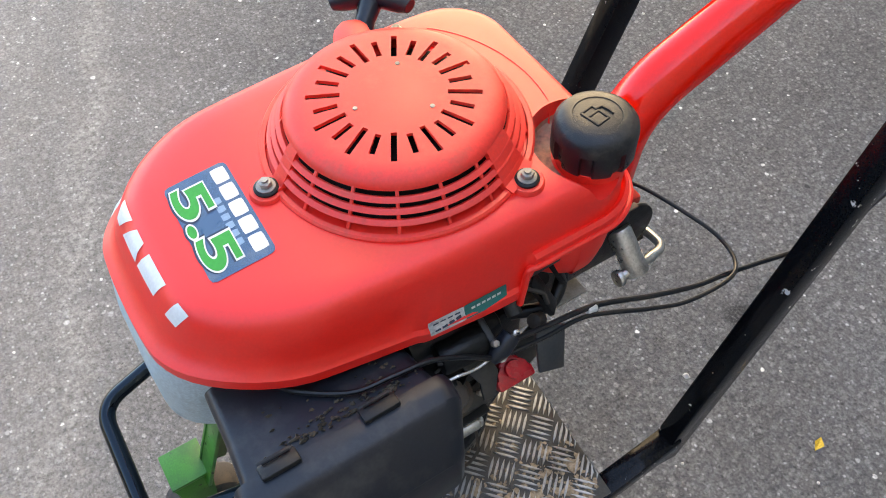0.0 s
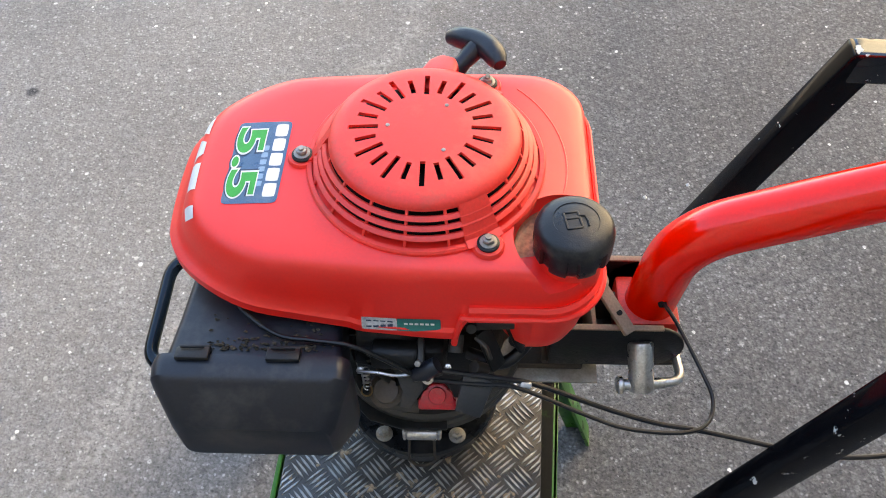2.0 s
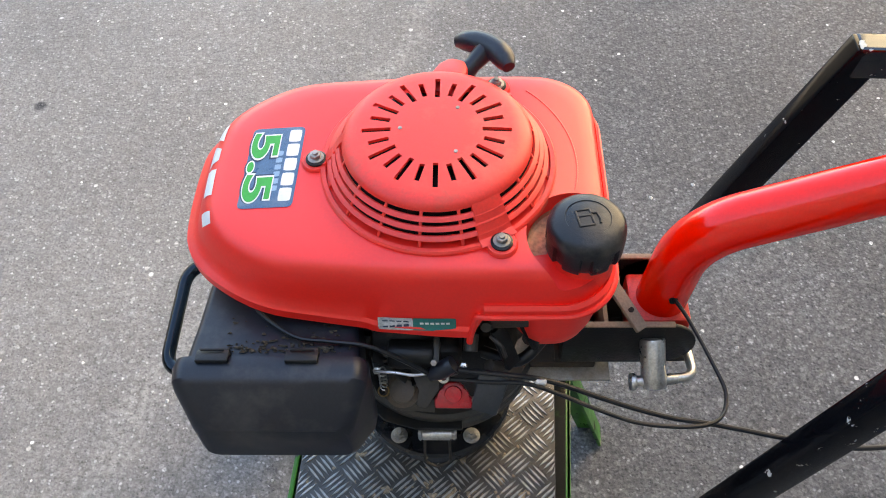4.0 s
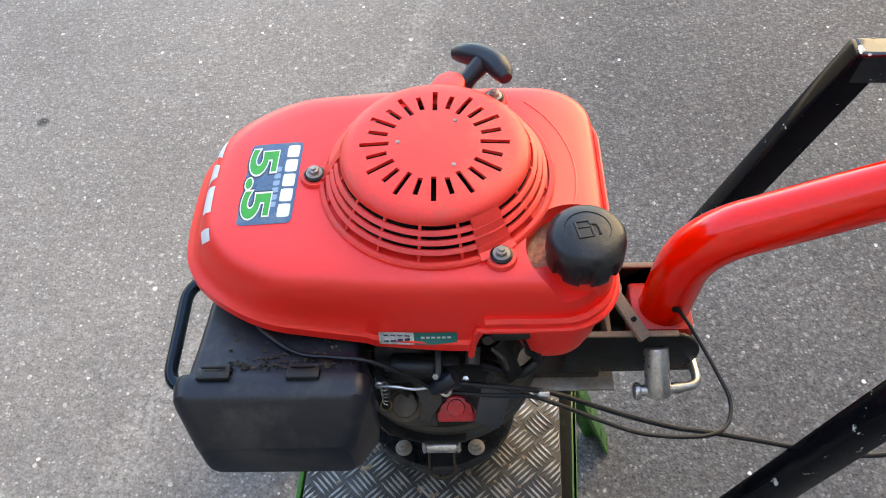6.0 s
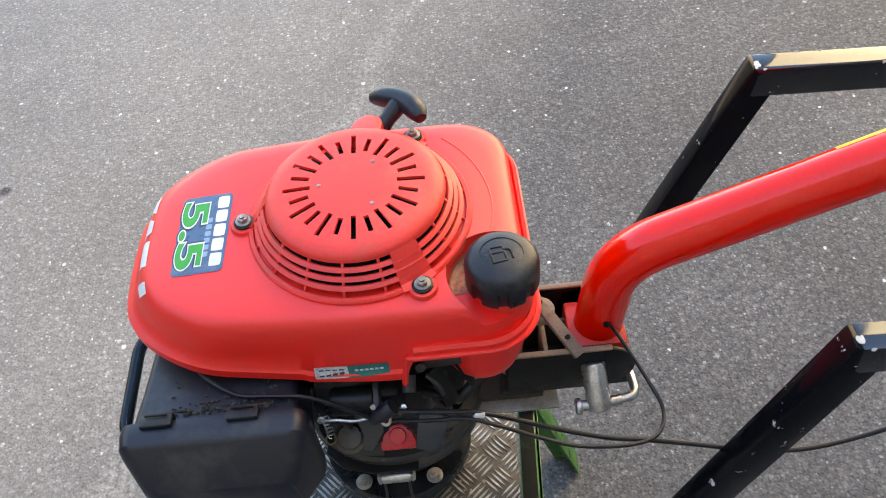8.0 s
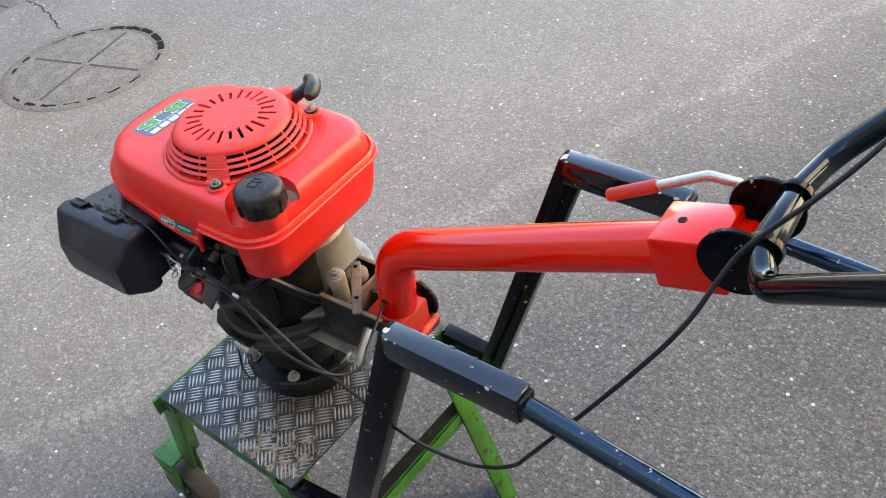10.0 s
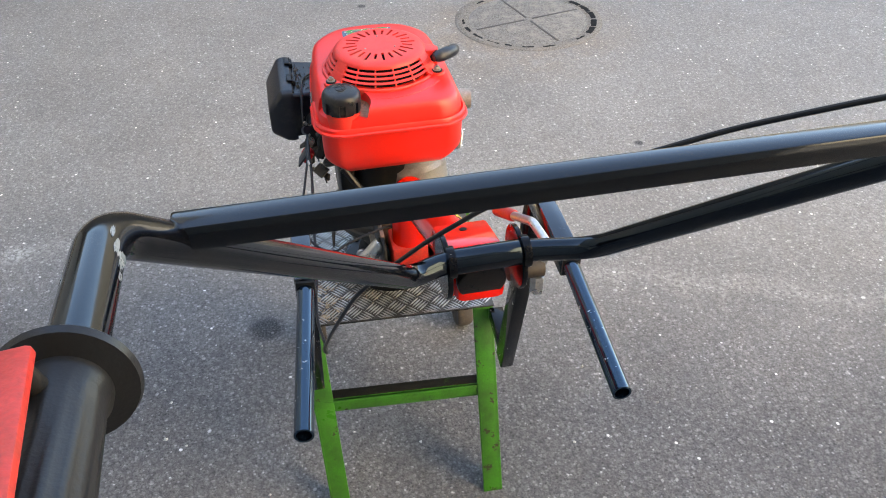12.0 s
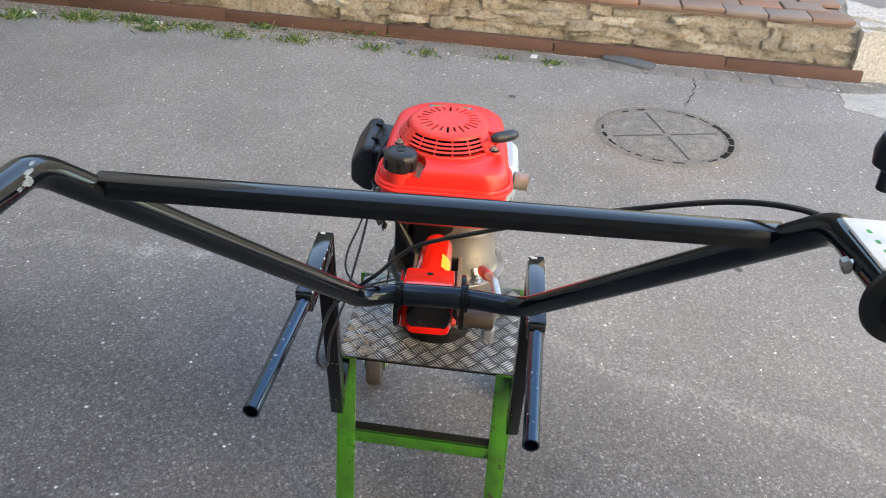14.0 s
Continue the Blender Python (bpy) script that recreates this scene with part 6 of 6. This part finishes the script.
def steering():
    """Bracket behind the engine, pins, levers and the red steering tube."""
    # open iron box on two cheeks
    box_part = part("steering_bracket", box((0.105, 0.006, 0.075), Matrix.Translation((0.181, -0.044, 0.688)), 0.002), M_BLACK_CAST, tractor, "dirty black open iron bracket box")
    part("top_edge", box((0.112, 0.0068, 0.003), Matrix.Translation((0.186, -0.044, 0.7250)), 0.001), M_RUST_EDGE, box_part)
    part("top_edge", box((0.112, 0.0068, 0.003), Matrix.Translation((0.186, 0.044, 0.7250)), 0.001), M_RUST_EDGE, box_part)
    part("cheek", box((0.105, 0.006, 0.075), Matrix.Translation((0.181, 0.044, 0.688)), 0.002), M_BLACK_CAST, box_part)
    part("cheek_end", rod((0.232, -0.0465, 0.688), (0.232, -0.0415, 0.688), 0.0375, 28, 0.001), M_BLACK_CAST, box_part)
    part("cheek_end", rod((0.232, 0.041, 0.688), (0.232, 0.047, 0.688), 0.0375, 28, 0.001), M_BLACK_CAST, box_part)
    part("floor_plate", box((0.145, 0.09, 0.006), Matrix.Translation((0.195, 0, 0.652)), 0.001), M_GREASE, box_part, "rusty bracket floor")
    part("divider", box((0.005, 0.085, 0.06), Matrix.Translation((0.172, 0, 0.688)), 0.001), M_RUST_EDGE, box_part)
    part("end_wall", box((0.006, 0.09, 0.07), Matrix.Translation((0.131, 0, 0.688)), 0.001), M_GREASE, box_part)
    part("inner_web", box((0.08, 0.005, 0.05), Matrix.Translation((0.172, 0.012, 0.68)), 0.001), M_GREASE, box_part)
    part("catch_plate", box((0.15, 0.028, 0.004), Matrix.Translation((0.112, -0.040, 0.622)), 0.001), M_ALLOY, tractor, "flat dirty steel catch plate")
    part("drawbar", box((0.10, 0.08, 0.012), Matrix.Translation((0.12, 0, 0.632)), 0.002), M_GREASE, tractor)
    post = part("spacer_post", rod((0.135, -0.012, 0.65), (0.135, -0.012, 0.738), 0.0140, 24, 0.002), M_CREAM_POST, tractor, "cream spacer post with bolt")
    hex_bolt((0.135, -0.012, 0.738), (0, 0, 1), 0.0075, 0.008, post, M_ALLOY, 1.6)
    # flat latch lever across the box
    d0, d1 = Vector((0.164, 0.006, 0.760)), Vector((0.206, -0.052, 0.728))
    lever = part("latch_lever", beam(d0, d1, 0.007, 0.014, 0.002), M_TAN_IRON, tractor, "brown flat latch lever with holes")
    part("lever_washer", rod((0.170, -0.002, 0.738), (0.170, -0.002, 0.751), 0.0155, 24, 0.002), M_TAN_IRON, lever)
    for f in (0.12, 0.72):
        p = d0.lerp(d1, f)
        part("hole", rod(p + Vector((0, 0, 0.0035)), p + Vector((0, 0, 0.0048)), 0.0032, 12), M_DARK, lever)
    # clamp barrel with its bent handle
    barrel = part("clamp_barrel", rod((0.222, -0.044, 0.700), (0.2255, -0.083, 0.661), 0.0135, 28, 0.003), M_STEEL, tractor, "zinc-plated clamp barrel")
    part("cross_pin", rod((0.200, -0.079, 0.666), (0.25, -0.076, 0.667), 0.0060, 16, 0.001), M_STEEL, barrel)
    part("pin_head", rod((0.199, -0.079, 0.666), (0.206, -0.0788, 0.666), 0.0095, 16, 0.002), M_STEEL, barrel)
    part("bent_handle", sweep(fillet([(0.236, -0.076, 0.667), (0.268, -0.074, 0.668), (0.266, -0.012, 0.660)], 0.013), 0.0052, 12), M_STEEL, barrel, "bent bright steel handle")
    part("handle_sleeve", rod((0.266, -0.022, 0.659), (0.262, 0.045, 0.664), 0.0088, 16, 0.003), M_RED_WORN, barrel, "worn red handle sleeve")
    # base block of the tube
    part("tube_block", box((0.064, 0.062, 0.047), Matrix.Translation((0.232, 0.0, 0.6885)), 0.004), M_RED_WORN, tractor, "worn red tube base block")
    # the tube
    pts = fillet([(0.233, 0.0, 0.685), (0.246, 0.001, 0.822), (0.620, 0.006, 0.978)], 0.085, 22)
    tube = part("steering_tube", sweep(pts, 0.0272, 40), M_RED_PAINT, tractor, "glossy red bent steering tube", 50)
    part("cable_hole", rod((0.238, -0.0262, 0.745), (0.2382, -0.0278, 0.7455), 0.0045, 16), M_DARK, tube)
    # yellow sticker on top of the tube
    a, b = Vector((0.455, 0.0038, 0.9092)), Vector((0.555, 0.0052, 0.9509))
    ax = (b - a).normalized()
    up = Vector((-ax.z, 0, ax.x)).normalized()
    st = bmesh.new()
    rows = []
    for k in range(9):
        row = []
        for j in range(7):
            an = radians(26 + 38 * j / 6)
            p = a.lerp(b, k / 8) + 0.0276 * (math.cos(an) * up + math.sin(an) * Vector((0, 1, 0)))
            row.append(st.verts.new(p))
        rows.append(row)
    for p, q in zip(rows, rows[1:]):
        for j in range(6):
            st.faces.new((p[j], p[j + 1], q[j + 1], q[j]))
    part("yellow_sticker", st, M_YELLOW, tube, "small yellow warning sticker")
    # head block with cheeks
    H = Matrix.Translation((0.647, 0.006, 0.989)) @ Matrix.Rotation(radians(-15), 4, "Y")
    head = part("head_block", box((0.072, 0.066, 0.060), H, 0.004), M_RED_PAINT, tractor, "red head block at the tube end")
    part("block_hole", rod(H @ Vector((-0.012, 0.0, 0.0295)), H @ Vector((-0.012, 0.0, 0.0308)), 0.0045, 14), M_DARK, head)
    for s in (-1, 1):
        m = Matrix.Translation((0.692, 0.0105 + s * 0.0405, 1.018)) @ Matrix.Rotation(radians(90), 4, "X")
        part("cheek_plate", lathe([(0.0, -0.003), (0.035, -0.003), (0.036, -0.002), (0.036, 0.002), (0.035, 0.003), (0.0, 0.003)], 40, m), M_BLACK_PAINT, head, "black round cheek plate")
    part("rear_face", box((0.036, 0.058, 0.050), Matrix.Translation((0.683, 0.0095, 0.991)) @ Matrix.Rotation(radians(-12), 4, "Y"), 0.010), M_RED_PAINT, head)
    part("tooth_disc", rod((0.694, 0.0095, 1.001), (0.7065, 0.0095, 0.998), 0.0275, 28, 0.002), M_BLACK_CAST, head)
    # height clamp handle with red sleeve
    pin = part("height_clamp", sweep(fillet([(0.662, 0.088, 0.965), (0.664, 0.100, 1.000), (0.620, 0.092, 1.006), (0.560, 0.0825, 0.976)], 0.016), 0.0055, 12), M_STEEL, tractor, "zinc height clamp handle")
    part("sleeve", rod((0.572, 0.0845, 0.982), (0.516, 0.0775, 0.9535), 0.0078, 16, 0.004), M_RED_GRIP, pin, "bright red handle sleeve")
    part("pivot_bolt", rod((0.662, 0.05, 0.972), (0.662, 0.094, 0.972), 0.012, 18, 0.002), M_GREASE, pin)
    part("end_nut", rod((0.662, 0.088, 0.935), (0.662, 0.088, 0.96), 0.009, 6, 0.001), M_STEEL, pin)


steering()


M_FLAKE = surface("grey_primer", (0.17, 0.20, 0.22), 0.3, dirt=(0.08, 0.08, 0.08), dirt_amt=0.42, dirt_scale=90)


def handlebar():
    C = 0.016
    L = [(1.33, -0.246, 1.372), (1.000, -0.254, 1.333), (0.705, -0.0705, 1.0225), (0.690, -0.035, 1.0215)]
    R = [(0.690, 0.060, 1.0215), (0.703, 0.1215, 1.0225), (1.000, 0.306, 1.328), (1.33, 0.297, 1.37)]
    pts = fillet(L + R, 0.050, 10)
    bar = part("handlebar", sweep(pts, 0.0120, 22), M_BLACK_TUBE, tractor, "glossy black tube handlebar with chipped paint", 50)
    bar.matrix_world = pose(0.0030, 0.0186, 0.0011, 0.94, 0.30, -0.17) @ Matrix.Scale(1.0196, 4)
    for y in (-0.026, 0.053):
        part("clamp_ring", lathe([(0.0120, -0.004), (0.0170, -0.004), (0.0175, 0.0), (0.0170, 0.004), (0.0120, 0.004)], 32, Matrix.Translation((0.690, y, 1.0215)) @ Matrix.Rotation(radians(90), 4, "X")), M_BLACK_PAINT, bar)
    part("centre_sleeve", rod((0.690, -0.024, 1.0215), (0.690, 0.051, 1.0215), 0.0138, 28, 0.001), M_BLACK_TUBE, bar)
    # flaked paint round the bend of the bar
    rnd = random.Random(8)
    for k in range(34):
        f = rnd.random() if k < 28 else 0.10 + 0.075 * (k - 28)
        c = Vector((1.095 - 0.085 * f, -0.2532, 1.3425 - 0.0085 * f))
        ax = Vector((1, 0.024, 0.118)).normalized()
        u = ax.cross(Vector((0, 0, 1))).normalized()
        n = u.cross(ax)
        an0 = rnd.uniform(-1.5, -0.5) if k % 3 else rnd.uniform(-0.4, 1.2)
        if k >= 28:
            an0 = -1.45 + 0.40 * (k * 3 % 5)
        wide, long = (rnd.uniform(0.06, 0.32), rnd.uniform(0.0015, 0.0065)) if k < 28 else (rnd.uniform(0.2, 0.5), rnd.uniform(0.004, 0.010))
        flake = bmesh.new()
        cols = []
        for g in np.linspace(-1, 1, 8):
            an, half = an0 + wide * g, long * math.sqrt(max(0.02, 1 - g * g))
            out = 0.01225 * (math.cos(an) * n + math.sin(an) * u)
            cols.append([flake.verts.new(c + ax * (half * e * rnd.uniform(0.25, 1.4)) + out) for e in (-1, 1)])
        for q0, q1 in zip(cols, cols[1:]):
            flake.faces.new((q0[0], q0[1], q1[1], q1[0]))
        part("paint_flake", flake, M_FLAKE, bar, "", 0)
    # square tube brace
    a, b = Vector((0.9625, -0.2310, 1.3005)), Vector((0.9640, 0.286, 1.2958))
    part("brace", beam(a, b, 0.0168, 0.0168, 0.0020, up=(0.03, 0, 1.0)), M_BRACE, bar, "black square tube brace across the handlebar")
    # grips with flanges
    for p0, p1 in (((1.112, -0.2513, 1.3462), (1.33, -0.246, 1.372)), ((1.112, 0.303, 1.3422), (1.33, 0.297, 1.37))):
        p0, p1 = Vector(p0), Vector(p1)
        g = part("grip", lathe([(0.0122, 0), (0.0165, 0.0), (0.0165, 0.008), (0.0150, 0.012), (0.0160, 0.06), (0.0165, (p1 - p0).length - 0.01), (0.014, (p1 - p0).length), (0, (p1 - p0).length)], 64, axis_frame(p0, p1), ripple=lambda i, a: 1 + (0.03 * math.cos(a * 16) if i > 3 else 0)), M_RUBBER, bar, "black rubber grip")
        part("grip_flange", lathe([(0.0122, -0.004), (0.0245, -0.0035), (0.0262, -0.001), (0.0252, 0.002), (0.016, 0.004)], 40, axis_frame(p0, p1)), M_RUBBER, g, "round rubber hand guard flange")
    # red clutch lever above the near grip
    lever = part("clutch_lever", beam((1.130, -0.2575, 1.3815), (1.30, -0.237, 1.405), 0.006, 0.019, 0.0027), M_RED_GRIP, bar, "red dipped clutch lever")
    part("lever_pivot", rod((1.124, -0.254, 1.352), (1.132, -0.2575, 1.381), 0.005, 14, 0.001), M_BLACK_CAST, lever)
    # throttle on the other side
    ax0, ax1 = Vector((1.0, 0.3165, 1.3225)), Vector((1.055, 0.3255, 1.3055))
    T = Matrix.Translation((1.060, 0.311, 1.350)) @ Matrix.Rotation(radians(-7), 4, "Y") @ Matrix.Rotation(radians(-3), 4, "Z")
    thr = part("throttle_bracket", box((0.075, 0.036, 0.003), T, 0.0012), M_WHITE, bar, "white throttle plate with small green marks")
    part("bracket_side", box((0.075, 0.003, 0.03), T @ Matrix.Translation((0, 0.0165, -0.0145)), 0.001), M_WHITE, thr)
    part("slot", box((0.045, 0.005, 0.0016), T @ Matrix.Translation((0.006, 0.009, 0.0015)), 0.0006), M_DARK, thr)
    for x in (-0.016, 0.0, 0.014):
        part("green_mark", box((0.005, 0.0028, 0.0012), T @ Matrix.Translation((x, -0.008, 0.0013)), 0.0004), M_GREEN_PRINT, thr)
    lev = part("throttle_lever", sweep([T @ Vector(p) for p in ((0.010, 0.010, -0.01), (0.004, 0.006, 0.020), (-0.006, -0.003, 0.042))], 0.0038, 12), M_STEEL, thr, "steel throttle lever with black knob")
    k = T @ Vector((-0.008, -0.005, 0.045))
    part("knob", lathe([(0.0, 0.028), (0.012, 0.028), (0.0175, 0.024), (0.019, 0.014), (0.017, 0.004), (0.010, 0.0), (0.0085, -0.014), (0.0, -0.014)], 28, Matrix.Translation(k) @ Matrix.Rotation(radians(10), 4, "Y") @ Matrix.Diagonal((0.62, 1, 1, 1))), M_BLACK_PLASTIC, lev, "black plastic knob")
    bolt = part("clamp_bolt", rod((1.058, 0.302, 1.337), (1.058, 0.287, 1.3315), 0.0032, 14, 0.0008), M_STEEL, thr)
    part("bolt_head", rod((1.058, 0.292, 1.3332), (1.058, 0.287, 1.3315), 0.0055, 6, 0.001), M_ALLOY, bolt)


handlebar()


def cables():
    part("stop_cable", sweep(curve_points([(0.010, -0.147, 0.799), (0.045, -0.150, 0.799), (0.078, -0.151, 0.798), (0.105, -0.156, 0.790), (0.145, -0.165, 0.774), (0.185, -0.173, 0.763), (0.236, -0.172, 0.755), (0.264, -0.156, 0.742), (0.275, -0.129, 0.736), (0.267, -0.103, 0.743), (0.249, -0.052, 0.748), (0.238, -0.024, 0.746)], 10), 0.0021, 10), M_CABLE, tractor, "thin black cable looping into the tube")
    pts = [(0.012, -0.144, 0.812), (0.045, -0.146, 0.808), (0.078, -0.147, 0.803), (0.107, -0.147, 0.791), (0.164, -0.152, 0.762), (0.214, -0.157, 0.743), (0.25, -0.159, 0.735), (0.293, -0.161, 0.722), (0.36, -0.17, 0.712), (0.41, -0.172, 0.708), (0.47, -0.165, 0.710), (0.521, -0.166, 0.749), (0.551, -0.165, 0.795), (0.641, -0.131, 0.940), (0.678, -0.102, 1.003),
           (0.701, -0.058, 1.056), (0.747, -0.029, 1.113), (0.778, 0.001, 1.154), (0.804, 0.060, 1.190), (0.851, 0.150, 1.245), (0.893, 0.201, 1.282), (0.949, 0.255, 1.324), (0.995, 0.293, 1.346), (1.052, 0.315, 1.359)]
    part("throttle_cable", sweep(curve_points(pts, 10), 0.0025, 10), M_CABLE, tractor, "black throttle cable to the handlebar")
    part("cable_tag", rod((0.086, -0.1480, 0.7985), (0.096, -0.1480, 0.7952), 0.0036, 14, 0.001), M_SILVER, tractor, "small grey tag on the cable")


cables()
